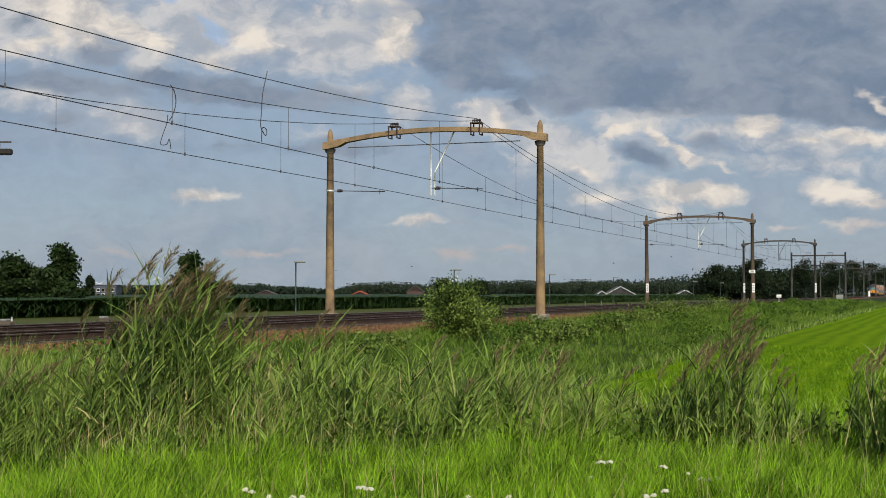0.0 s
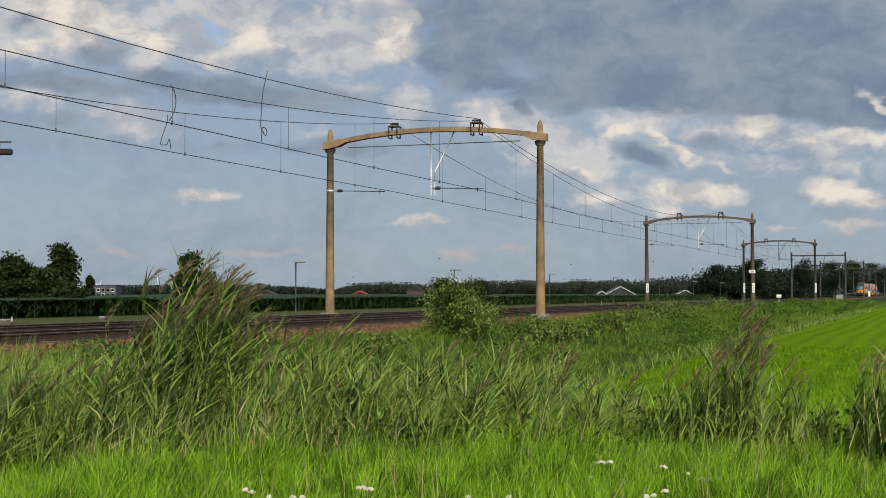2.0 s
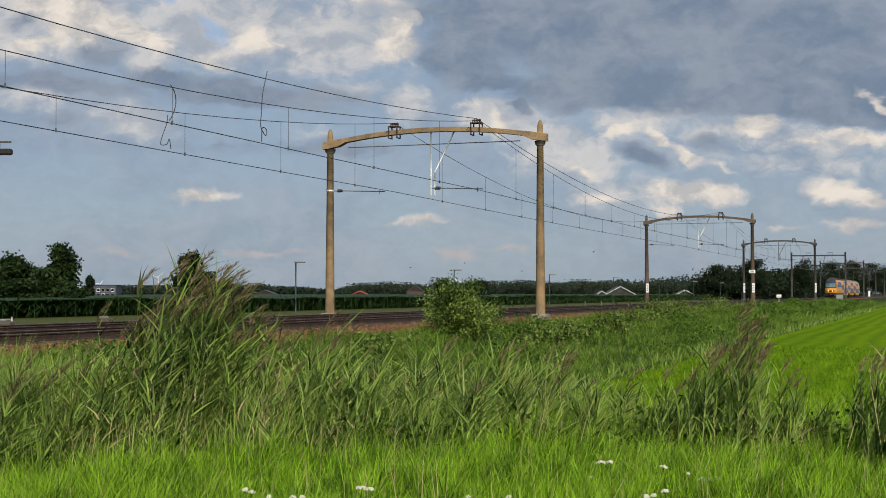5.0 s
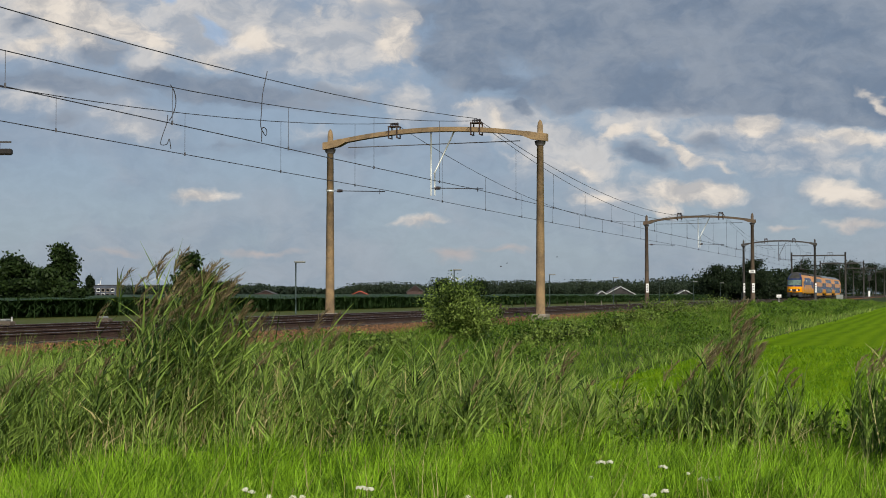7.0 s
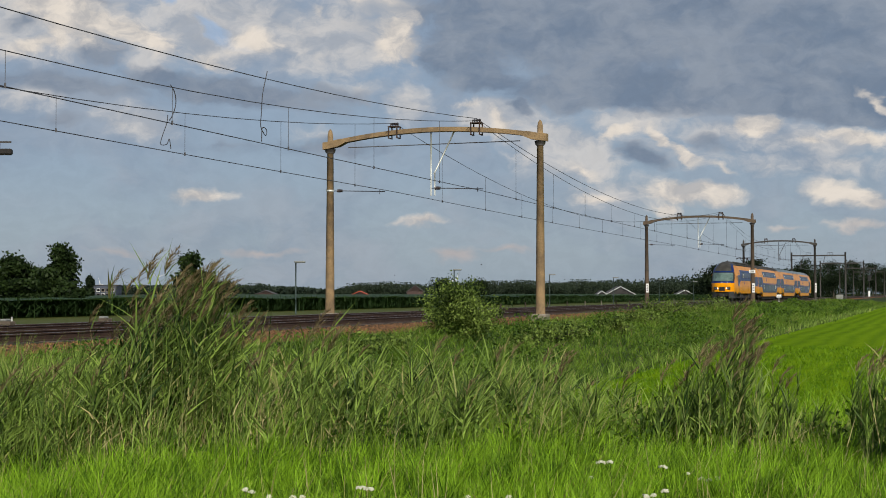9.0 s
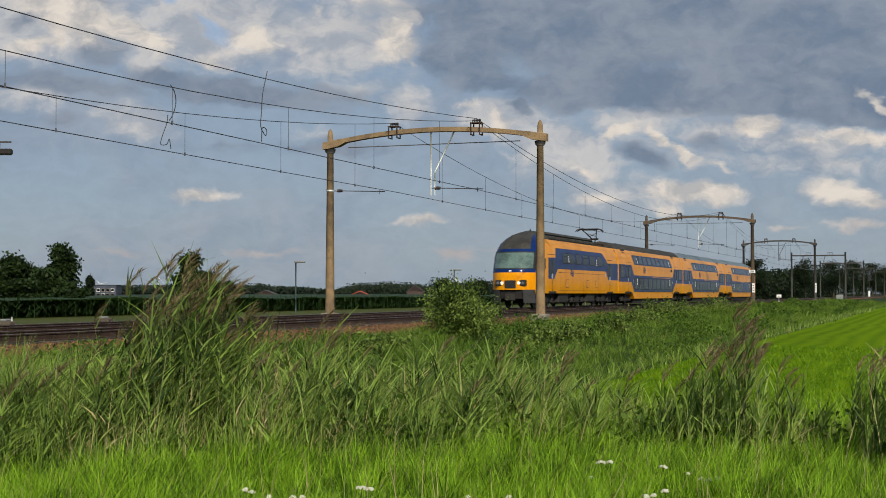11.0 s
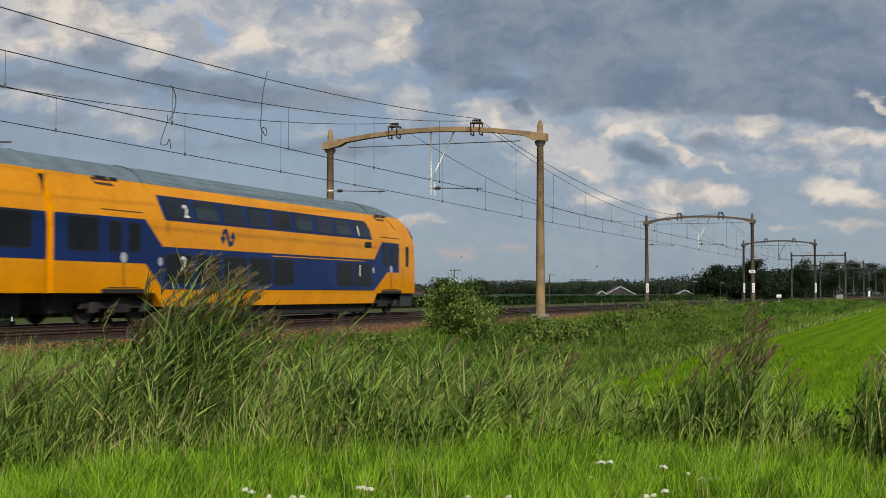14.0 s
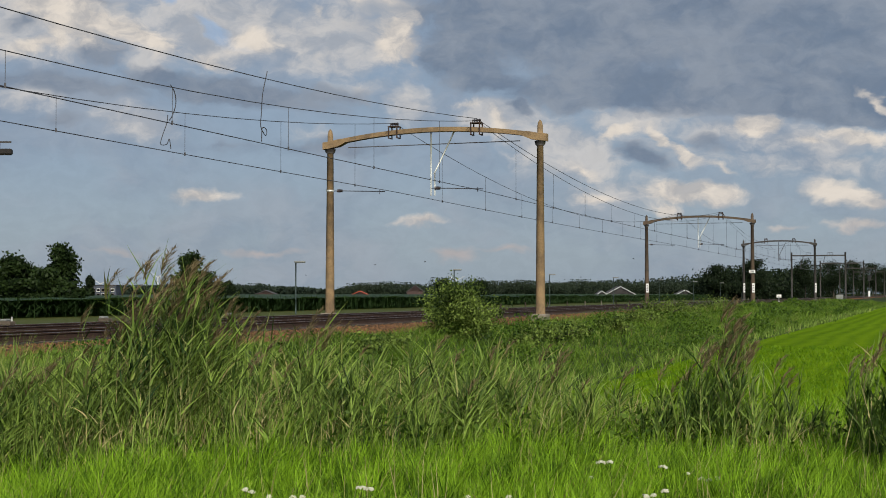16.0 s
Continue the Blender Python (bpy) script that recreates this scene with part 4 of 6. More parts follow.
def motor_car(s0, s1):
    car = empty("motor_car", "yellow and blue electric motor car with dark sooty roof", "train car", "cars of the train")
    car_shell(car, s0 + 0.12, s1, M["roof_dark"], 1, 84.3, roof_label="sooty dark grey roof")
    band = [(98.3, 1.73), (98.3, 2.97), (96.75, 3.0), (96.15, 3.6), (84.2, 3.62), (83.9, 3.55), (83.0, 2.93), (s0 + 0.13, 2.97), (s0 + 0.13, 1.78), (82.75, 1.79), (83.4, 2.36), (96.2, 2.33), (96.95, 1.72)]
    skin("blue_band", band, M["blue"], car, 0.005, "dark blue livery band")
    for a, b in ((93.75, 95.0), (92.1, 93.6), (90.4, 91.7), (88.6, 89.95), (86.55, 88.1), (84.5, 86.0)):
        window(car, a, b, 2.72, 3.32, slide=a in (93.75, 88.6))
    skin("small_window", pane(83.35, 84.05, 2.76, 3.0, 0.05), M["glass"], car, 0.012)
    skin("cab_window", pane(98.85, 99.2, 2.0, 2.9, 0.08), M["glass"], car, 0.012, "narrow dark cab window")
    for c in (97.45, 82.3):
        skin("door_window", pane(c - 0.5, c + 0.5, 2.0, 2.86, 0.06), M["glass"], car, 0.010)
        d = skin("door", [(c - 0.04, 1.0), (c + 0.04, 1.0), (c + 0.04, 2.95), (c - 0.04, 2.95)], M["rubber"], car, 0.016, "door seam")
        disc("door_button", c, 1.86, 0.165, M["sign_grey"], car, 0.02, "round white door sign")
        skin("rain_strip", [(c - 0.9, 3.16), (c + 0.9, 3.16), (c + 0.9, 3.185), (c - 0.9, 3.185)], M["under"], car, 0.012)
        part("step", boxes((-1.46, 1.46, -c - 0.75, -c + 0.75, 0.84, 0.98), bevel=0.02), M["under"], car, "black door step")
    disc("notice", 83.6, 2.1, 0.11, M["sign_grey"], car, 0.012, "small white notice", 1.2)
    # panel joints and hatches of the machine room
    for a, b, z0, z1 in ((83.6, 96.0, 2.12, 2.14), (83.6, 96.0, 1.02, 1.035)):
        skin("panel_joint", [(a, z0), (b, z0), (b, z1), (a, z1)], M["wheel"], car, 0.008)
    for s in (95.6, 92.6, 89.9, 87.5, 85.6):
        skin("panel_joint", [(s, 1.03), (s + 0.025, 1.03), (s + 0.025, 2.12), (s, 2.12)], M["wheel"], car, 0.008)
    for a, b in ((86.0, 86.5), (88.5, 89.0), (93.6, 94.3)):
        h = skin("hatch", pane(a - 0.03, b + 0.03, 1.22, 1.71, 0.03), M["wheel"], car, 0.012, "small yellow hatch with dark edge")
        skin("hatch_lid", pane(a, b, 1.25, 1.68, 0.03), M["yellow"], h, 0.018)
    digit(car, "2", 93.68, 2.96, 0.42)
    digit(car, "2", 86.3, 2.9, 0.42)
    emblem(car, 92.75, 2.12, 1.0)
    for s in (98.0, 90.6, 83.4):
        wheelset_bogie(car, s, 1.3)
    for s in (94.3, 87.3):
        part("underfloor_box", boxes((-1.25, 1.25, -s - 1.1, -s + 1.1, 0.3, 0.85), bevel=0.04), M["under_grey"], car, "grey underfloor equipment box")
    part("underframe", boxes((-0.95, 0.95, -s1 + 1.8, -s0 - 0.4, 0.28, 0.9)), M["under"], car, "black underframe")
    part("roof_louvre", boxes((-1.02, 1.02, -96.6, -84.6, 4.02, 4.22), bevel=0.03), M["under"], car, "black louvred roof edge")
    for k in range(8):
        s = 95.9 - k * 1.45
        part("louvre_cap", boxes((-1.04, 1.04, -s - 0.66, -s + 0.6, 4.14, 4.3), bevel=0.02), M["roof_dark"], car)
    part("roof_hood", boxes((-0.8, 0.8, -96.7, -84.6, 4.3, 4.58), bevel=0.14), M["roof_dark"], car, "sooty roof hood")
    part("roof_horn", tubes(([(0.1, -97.6, 4.5), (0.1, -97.6, 4.72)], 0.03)), M["under"], car)
    skin("side_apron", [(s1 - 2.4, 0.5), (s1 - 0.85, 0.5), (s1 - 0.85, 1.05), (s1 - 2.4, 1.05)], M["under"], car, 0.012, "dark lower cab side")
    skin("roof_lamp", [(97.0, 3.72), (97.35, 3.72), (97.9, 4.05), (97.6, 4.05)], M["yellow"], car, 0.03)
    part("gangway", boxes((-1.1, 1.1, -s0 - 0.25, -s0 + 0.13, 0.95, 3.9)), M["rubber"], car, "black rubber gangway bellows")
    # raised single-arm pantograph in the low roof bay
    p = part("pantograph", boxes((-0.75, -0.65, -83.9, -81.2, 4.26, 4.34), (0.65, 0.75, -83.9, -81.2, 4.26, 4.34), (-0.75, 0.75, -83.9, -83.8, 4.26, 4.34), (-0.75, 0.75, -81.3, -81.2, 4.26, 4.34), (-0.75, 0.75, -82.9, -82.7, 4.26, 4.4), bevel=0.01), M["under"], car, "black raised pantograph")
    for x in (-0.7, 0.7):
        for s in (83.7, 81.4):
            part("insulator", tubes(([(x, -s, 4.08), (x, -s, 4.16), (x, -s, 4.28)], [0.07, 0.1, 0.07])), M["insulator"], p)
    part("lower_arm", tubes(([(-0.4, -82.8, 4.4), (-0.14, -81.05, 4.72)], 0.05), ([(0.4, -82.8, 4.4), (0.14, -81.05, 4.72)], 0.05), ([(-0.3, -81.05, 4.72), (0.3, -81.05, 4.72)], 0.07)), M["under"], p)
    part("upper_arm", tubes(([(-0.14, -81.05, 4.72), (-0.5, -82.45, 5.3)], 0.035), ([(0.14, -81.05, 4.72), (0.5, -82.45, 5.3)], 0.035), ([(-0.2, -81.5, 4.9), (0.32, -81.9, 5.08)], 0.02), ([(0.2, -81.5, 4.9), (-0.32, -81.9, 5.08)], 0.02)), M["under"], p)
    for s in (82.7, 82.2):
        part("contact_strip", tubes(([(-0.95, -s, 5.2), (-0.85, -s, 5.3), (-0.65, -s, 5.37), (0.65, -s, 5.37), (0.85, -s, 5.3), (0.95, -s, 5.2)], 0.04)), M["under"], p)
    part("head_frame", tubes(([(-0.55, -82.7, 5.34), (-0.55, -82.2, 5.34)], 0.035), ([(0.55, -82.7, 5.34), (0.55, -82.2, 5.34)], 0.035), ([(-0.5, -82.45, 5.3), (0.5, -82.45, 5.3)], 0.03)), M["under"], p)
    part("roof_cable", tubes((smooth_path([(0.3, -84.3, 4.45), (0.35, -83.9, 4.6), (0.3, -83.2, 4.45), (0.2, -82.9, 4.4)]), 0.03)), M["under"], p)
    return car


TRAIN = [motor_car(79.6, 101.4),
         coach("yellow and blue double-deck coach with sooty roof, second class", 53.0, 79.55, False, M["roof_dark"], "2", "2"),
         coach("yellow and blue double-deck coach with clean grey roof, second class", 26.65, 52.95, False, M["roof_light"], "2", "2"),
         coach("yellow and blue double-deck driving coach with rounded cab end", -0.05, 26.6, True, M["roof_light"], "2", "1")]

# ---- plants ----
def blades(rng, x, y, z, length, width, lean, heading=None, bend=0.5, seg=3, drift=(0.0, 0.0)):
    """Arrays for many tapered, arching blades: corners and four-sided faces."""
    n = len(x)
    a = rng.uniform(0, math.tau, n) if heading is None else heading
    face = a + rng.normal(0, 0.9, n)
    rows = []
    for k in range(seg + 1):
        u = k / seg
        out = length * (np.sin(lean) * u + bend * u * u * 0.6)
        up = length * u * np.cos(lean) * (1 - 0.35 * bend * u)
        w = width * (1 - u ** 1.6) * 0.5 + 0.0006
        cx, cy = x + np.cos(a) * out + drift[0] * u * u * length, y + np.sin(a) * out + drift[1] * u * u * length
        rows += [np.stack([cx - np.sin(face) * w, cy + np.cos(face) * w, z + up], -1), np.stack([cx + np.sin(face) * w, cy - np.cos(face) * w, z + up], -1)]
    v = np.stack(rows, 1)
    f = np.array([(2 * k, 2 * k + 1, 2 * k + 3, 2 * k + 2) for k in range(seg)])
    return v.reshape(-1, 3), (f[None] + (2 * seg + 2) * np.arange(n)[:, None, None]).reshape(-1, 4)


def merged(*sets):
    vs, fs, ms, k = [], [], [], 0
    for i, (v, f) in enumerate(sets):
        vs.append(v)
        fs.append(f + k)
        ms.append(np.full(len(f), i))
        k += len(v)
    return np.concatenate(vs), np.concatenate(fs), np.concatenate(ms)


def leaves(rng, centre, size, n=None):
    """Small folded leaves of random turn at the given centres."""
    n = len(centre)
    t = rng.normal(size=(n, 3))
    t /= np.linalg.norm(t, axis=1)[:, None]
    b = np.cross(t, rng.normal(size=(n, 3)))
    b /= np.linalg.norm(b, axis=1)[:, None] + 1e-9
    s = (size * rng.uniform(0.6, 1.4, n))[:, None]
    c = centre
    up = np.cross(t, b) * s * 0.25
    v = np.stack([c - t * s, c - b * s * 0.55 + up, c + t * s, c + b * s * 0.55 + up], 1)
    return v.reshape(-1, 3), np.arange(4 * n).reshape(-1, 4)


def ground_at(x, y):
    z = ground_height(x)
    return z


def lat_depth(rng, n, d0, d1, spread=0.36, power=1.0):
    d = d0 + (d1 - d0) * rng.random(n) ** power
    lat = rng.uniform(-spread, spread, n) * d
    return lat, d


def to_world(lat, d):
    return lat * math.cos(TH) - d * math.sin(TH), lat * math.sin(TH) + d * math.cos(TH)


WIND = (math.cos(TH) * 0.08, math.sin(TH) * 0.08)


def build_verge():
    rng = np.random.default_rng(11)
    # tufts of eight blades or so, with loose blades between
    k, each = 8100, 13
    lat, d = lat_depth(rng, k, 7.2, 15.2, 0.37, 0.85)
    vigour = np.repeat(rng.uniform(0.62, 1.25, k), each)
    way = np.repeat(rng.uniform(0, math.tau, k), each) + rng.normal(0, 1.1, k * each)
    lat, d = np.repeat(lat, each) + rng.normal(0, 0.04, k * each), np.repeat(d, each) + rng.normal(0, 0.04, k * each)
    patch = np.array([noise.noise((a * 0.6, b * 0.6, 3.0)) + 0.5 * noise.noise((a * 2.2, b * 1.6, 8.0)) for a, b in zip(lat, d)])
    x, y = to_world(lat, d)
    L = rng.uniform(0.18, 0.46, len(x)) * vigour * (1 + 0.5 * patch) * np.interp(d, [9, 12, 14, 15.2], [0.95, 1.1, 1.3, 1.45])
    tall = blades(rng, x, y, ground_at(x, y), L, rng.uniform(0.006, 0.0135, len(x)), np.abs(rng.normal(0.0, 0.24, len(x))), heading=way, bend=rng.uniform(0.1, 0.85, len(x)), drift=WIND)
    v, f, m = merged(tall)
    tagged(from_arrays("verge_grass", v, f, [M["verge"]], m), "fresh green long grass on the verge", "grass", kind="stuff")
    # seed stalks
    lat, d = lat_depth(rng, 260, 8, 13.4)
    x, y = to_world(lat, d)
    st = blades(rng, x, y, ground_at(x, y), rng.uniform(0.35, 0.6, 260), np.full(260, 0.006), rng.uniform(0, 0.2, 260), bend=0.2, drift=WIND)
    v, f, m = merged(st)
    tagged(from_arrays("grass_stalks", v, f, [M["straw"]], m), "pale dry grass stalks among the verge grass", "grass", kind="stuff")


def build_rough():
    """The unmown strip behind the verge, and the bank up to the track."""
    rng = np.random.default_rng(12)
    # tall tangled strip across the view
    lat, d = lat_depth(rng, 62000, 12.4, 19.0, 0.37, 1.2)
    x, y = to_world(lat, d)
    keep = ((x < -6.1) | (d < 13.4)) & (rng.random(len(x)) < np.clip((d - 12.0) / 2.0, 0.1, 1))
    lat, d, x, y = lat[keep], d[keep], x[keep], y[keep]
    patch = np.array([noise.noise((a * 1.5, b * 1.2, 7.0)) for a, b in zip(lat, d)])
    side = np.interp(lat / d, [-0.36, -0.2, 0.0, 0.12, 0.2, 0.36], [1.0, 1.05, 0.85, 0.48, 0.42, 0.42])
    L = rng.uniform(0.4, 0.95, len(x)) * (1 + 0.75 * patch) * side
    a = blades(rng, x, y, ground_at(x, y), L, rng.uniform(0.007, 0.017, len(x)), np.abs(rng.normal(0.0, 0.16, len(x))), bend=rng.uniform(0.05, 0.6, len(x)), drift=WIND)
    # weeds with broad leaves in it
    k = 15000
    lat, d = lat_depth(rng, k, 12.4, 17.0, 0.37)
    x, y = to_world(lat, d)
    ok = (x < -6.1) | (d < 13.8)
    lat, d, x, y = lat[ok], d[ok], x[ok], y[ok]
    k = len(x)
    h = rng.random(k) ** 1.2 * (0.35 + 0.55 * np.clip(np.array([noise.noise((p * 1.1, q * 1.1, 1.0)) for p, q in zip(lat, d)]) + 0.4, 0, 1))
    w = leaves(rng, np.stack([x, y, ground_at(x, y) + h * 0.9 + 0.05], -1), 0.035)
    k = 3000
    lat, d = lat_depth(rng, k, 12.6, 16.5, 0.37)
    x, y = to_world(lat, d)
    ok = np.array([noise.noise((p * 1.2, q * 1.2, 15.0)) for p, q in zip(lat, d)]) > 0.08
    x, y, tall = x[ok], y[ok], np.interp((lat / d)[ok], [-0.36, 0.05, 0.15, 0.36], [1.0, 0.95, 0.55, 0.5])
    k = len(x)
    s = blades(rng, x, y, ground_at(x, y), tall * rng.uniform(0.5, 1.25, k), rng.uniform(0.006, 0.012, k), rng.uniform(0, 0.25, k), bend=0.2, drift=WIND)
    k = 12000
    lat, d = lat_depth(rng, k, 12.8, 16.5, 0.37)
    x, y = to_world(lat, d)
    tuft = np.array([noise.noise((p * 1.4, q * 1.4, 12.0)) for p, q in zip(lat, d)])
    ok = (tuft > -0.05) & ((x < -6.1) | (d < 13.3))
    x, y, lat, d, tuft = x[ok], y[ok], lat[ok], d[ok], tuft[ok]
    h = rng.uniform(0.45, 0.85, len(x)) * (1 + 0.6 * tuft) * np.interp(lat / d, [-0.36, 0.0, 0.12, 0.36], [1.1, 1.0, 0.7, 0.6])
    u = blades(rng, x, y, ground_at(x, y), h, rng.uniform(0.009, 0.019, len(x)), rng.uniform(0.02, 0.22, len(x)), bend=rng.uniform(0.1, 0.6, len(x)), drift=WIND)
    v, f, m = merged(a, w, s, u)
    tagged(from_arrays("rough_grass", v, f, [M["reed_leaf"], M["weed"], M["straw"], M["slope"]], m), "dense tangled tall grass and weeds along the ditch", "grass", kind="stuff")
    # bank
    n = 110000
    y = 14 + 230 * rng.random(n) ** 1.9
    x = rng.uniform(-15.6, -6.1, n)
    z = ground_at(x, y)
    far = np.clip(y / 60, 0.5, 4)
    L = rng.uniform(0.28, 0.75, n) * np.array([0.75 + 0.9 * noise.noise((p * 0.55, q * 0.3, 9.0)) + 0.35 * noise.noise((p * 1.7, q * 1.1, 4.0)) for p, q in zip(x, y)]).clip(0.25, 1.6) * np.clip(far, 0.9, 1.3) * np.interp(x, [-15.6, -14.5, -8.0, -6.1], [0.75, 0.95, 0.9, 0.3])
    g = blades(rng, x, y, z, L, rng.uniform(0.009, 0.024, n) * np.clip(far, 1, 3.2), rng.uniform(0.05, 0.5, n), bend=0.6, seg=2, drift=WIND)
    k = 60000
    y = 18 + 170 * rng.random(k) ** 1.6
    x = rng.uniform(-14.8, -7.5, k)
    lump = np.array([noise.noise((p * 0.45, q * 0.22, 5.0)) for p, q in zip(x, y)])
    ok = lump > 0.05
    x, y, lump = x[ok], y[ok], lump[ok]
    h = (0.2 + 0.9 * lump) * rng.random(len(x)) ** 0.6
    w = leaves(rng, np.stack([x, y, ground_at(x, y) + h], -1), 0.05 * np.clip(y / 45, 1, 3))
    v, f, m = merged(g, w)
    tagged(from_arrays("bank_grass", v, f, [M["slope"], M["weed"]], m), "rough green grass and nettles on the railway bank", "grass", kind="stuff")
    # the field's short sward near the ditch, and its ragged pale edge
    n = 26000
    y = 14.5 + 30 * rng.random(n) ** 1.5
    x = -6.1 + (y * 0.13 + 9) * rng.random(n)
    g = blades(rng, x, y, np.zeros(n), rng.uniform(0.05, 0.14, n), rng.uniform(0.012, 0.025, n) * np.clip(y / 30, 1, 2.2), rng.uniform(0.1, 0.6, n), bend=0.5, seg=2)
    k = 1500
    y2 = 16 + 130 * rng.random(k) ** 1.3
    x2 = rng.normal(-6.2, 0.25, k)
    e = blades(rng, x2, y2, np.zeros(k), rng.uniform(0.15, 0.4, k), rng.uniform(0.01, 0.03, k) * np.clip(y2 / 40, 1, 3), rng.uniform(0.0, 0.4, k), bend=0.4, seg=2)
    v, f, m = merged(g, e)
    tagged(from_arrays("field_sward", v, f, [M["sward"], M["reed_leaf"]], m), "short bright green sward of the mown field", "grass", kind="stuff")
    # strip beyond the tracks
    n = 16000
    y = 40 + 260 * rng.random(n) ** 1.2
    x = rng.uniform(-31.5, -26.2, n)
    g = blades(rng, x, y, ground_at(x, y), rng.uniform(0.12, 0.42, n), rng.uniform(0.02, 0.05, n) * np.clip(y / 80, 1, 2.5), rng.uniform(0.05, 0.5, n), bend=0.5, seg=2)
    v, f, m = merged(g)
    tagged(from_arrays("far_verge_grass", v, f, [M["slope"]], m), "grassy strip beyond the tracks", "grass", kind="stuff")


def reed_clump(lat, depth, height, width, count, seed, heads=1.0, green=1.0, lean=0.06, splay=(0.15, 0.75), dry=False):
    """A clump of common reed: stems with long side leaves and feathery brown heads; its foot is its origin."""
    rng = np.random.default_rng(seed)
    cx, cy = place(lat, depth)
    n = count
    ox, oy = rng.normal(0, width * 0.5, n), rng.normal(0, 0.35, n)
    x, y = ox * math.cos(TH) - oy * math.sin(TH), ox * math.sin(TH) + oy * math.cos(TH)
    H = height * (1 - 0.42 * np.abs(ox / width) ** 1.3) * rng.uniform(0.62, 1.0, n)
    ang = rng.normal(TH, 2.1, n)
    ln = np.abs(rng.normal(lean, 0.07, n))
    stem = blades(rng, x, y, np.zeros(n), H, rng.uniform(0.007, 0.012, n), ln, heading=ang, bend=0.06, seg=4)
    # side leaves, springing alternately from the stems
    k = int(n * (4 if dry else 17))
    i = rng.integers(0, n, k)
    u = rng.uniform(0.15, 0.97, k) ** 0.8
    px = x[i] + np.cos(ang[i]) * H[i] * (np.sin(ln[i]) * u + 0.036 * u * u)
    py = y[i] + np.sin(ang[i]) * H[i] * (np.sin(ln[i]) * u + 0.036 * u * u)
    pz = H[i] * u * np.cos(ln[i])
    side = np.where(rng.random(k) < 0.34, rng.normal(TH, 0.8, k), rng.uniform(0, math.tau, k))
    leaf = blades(rng, px, py, pz, rng.uniform(0.16, 0.46, k) * green, rng.uniform(0.010, 0.024, k) * (0.5 if dry else 1.0), rng.uniform(*splay, k), heading=side, bend=rng.uniform(0.05, 0.9, k) ** 1.5, seg=3)
    sets, mats = [stem, leaf], [M["straw"], M["straw"]] if dry else [M["reed_stem"], M["reed_leaf"]]
    ids = np.flatnonzero((rng.random(n) < heads) & (H > height * 0.72))
    if len(ids):
        # nodding plumes: each a spray of fine branches along a curved tip
        j = np.repeat(ids, 44)
        w = rng.random(len(j))
        big = rng.uniform(0.75, 1.3, n)[j]
        hx = x[j] + np.cos(ang[j]) * H[j] * (np.sin(ln[j]) + 0.036)
        hy = y[j] + np.sin(ang[j]) * H[j] * (np.sin(ln[j]) + 0.036)
        nod = big * (0.03 * w + 0.10 * w * w)
        up = H[j] * np.cos(ln[j]) * 0.97 + big * (0.25 * w - 0.05 * w * w)
        plume = blades(rng, hx + nod * math.cos(TH), hy + nod * math.sin(TH), up, big * (0.05 + 0.09 * (1 - w)), np.full(len(j), 0.0075), rng.uniform(0.15, 0.9, len(j)), heading=rng.normal(TH, 0.9, len(j)), bend=0.6, seg=2)
        sets.append(plume)
        mats.append(M["reed_head"])
    reed = empty("reed_clump", "dry straw-coloured reed stems among the green" if dry else "tall green common reed with feathery brown heads" if heads > 0.3 else "leafy green common reed stems in the ditch", "reeds", "reeds along the ditch", Matrix.Translation((cx, cy, float(ground_height(cx)) - 0.02)))
    for name, s, mt, label in zip(("stalk", "foliage", "plume"), sets, mats, ("", "" if dry else "long narrow green leaves", "feathery brown seed heads")):
        ob = from_arrays(name, s[0], s[1], [mt], None, reed)
        tagged(ob, label, kind="stuff")
    return reed


def yarrow(x, y, z, size, seed, tilt=0.0):
    """A white umbel on a thin stem."""
    rng = np.random.default_rng(seed)
    f = empty("yarrow_flower", "white flat flower head on a thin green stem", "flower", "white flowers in the verge", Matrix.Translation((x, y, 0)))
    part("stem", tubes(([(0, 0, 0), (0.01, 0.01, z * 0.6), (0.0, 0, z)], 0.003), sides=4), M["weed"], f)
    bm = bmesh.new()
    for k in range(26):
        a, r = rng.uniform(0, math.tau), size * rng.random() ** 0.6
        px, py = r * math.cos(a), r * math.sin(a)
        pz = z + 0.012 * (1 - (r / size) ** 2) + rng.uniform(-0.004, 0.004) + tilt * px
        tube(bm, [(px, py, pz - 0.006), (px, py, pz + 0.004)], [0.005, 0.009], 5)
    part("flower_head", bm, M["petal"], f, "flat white flower head")


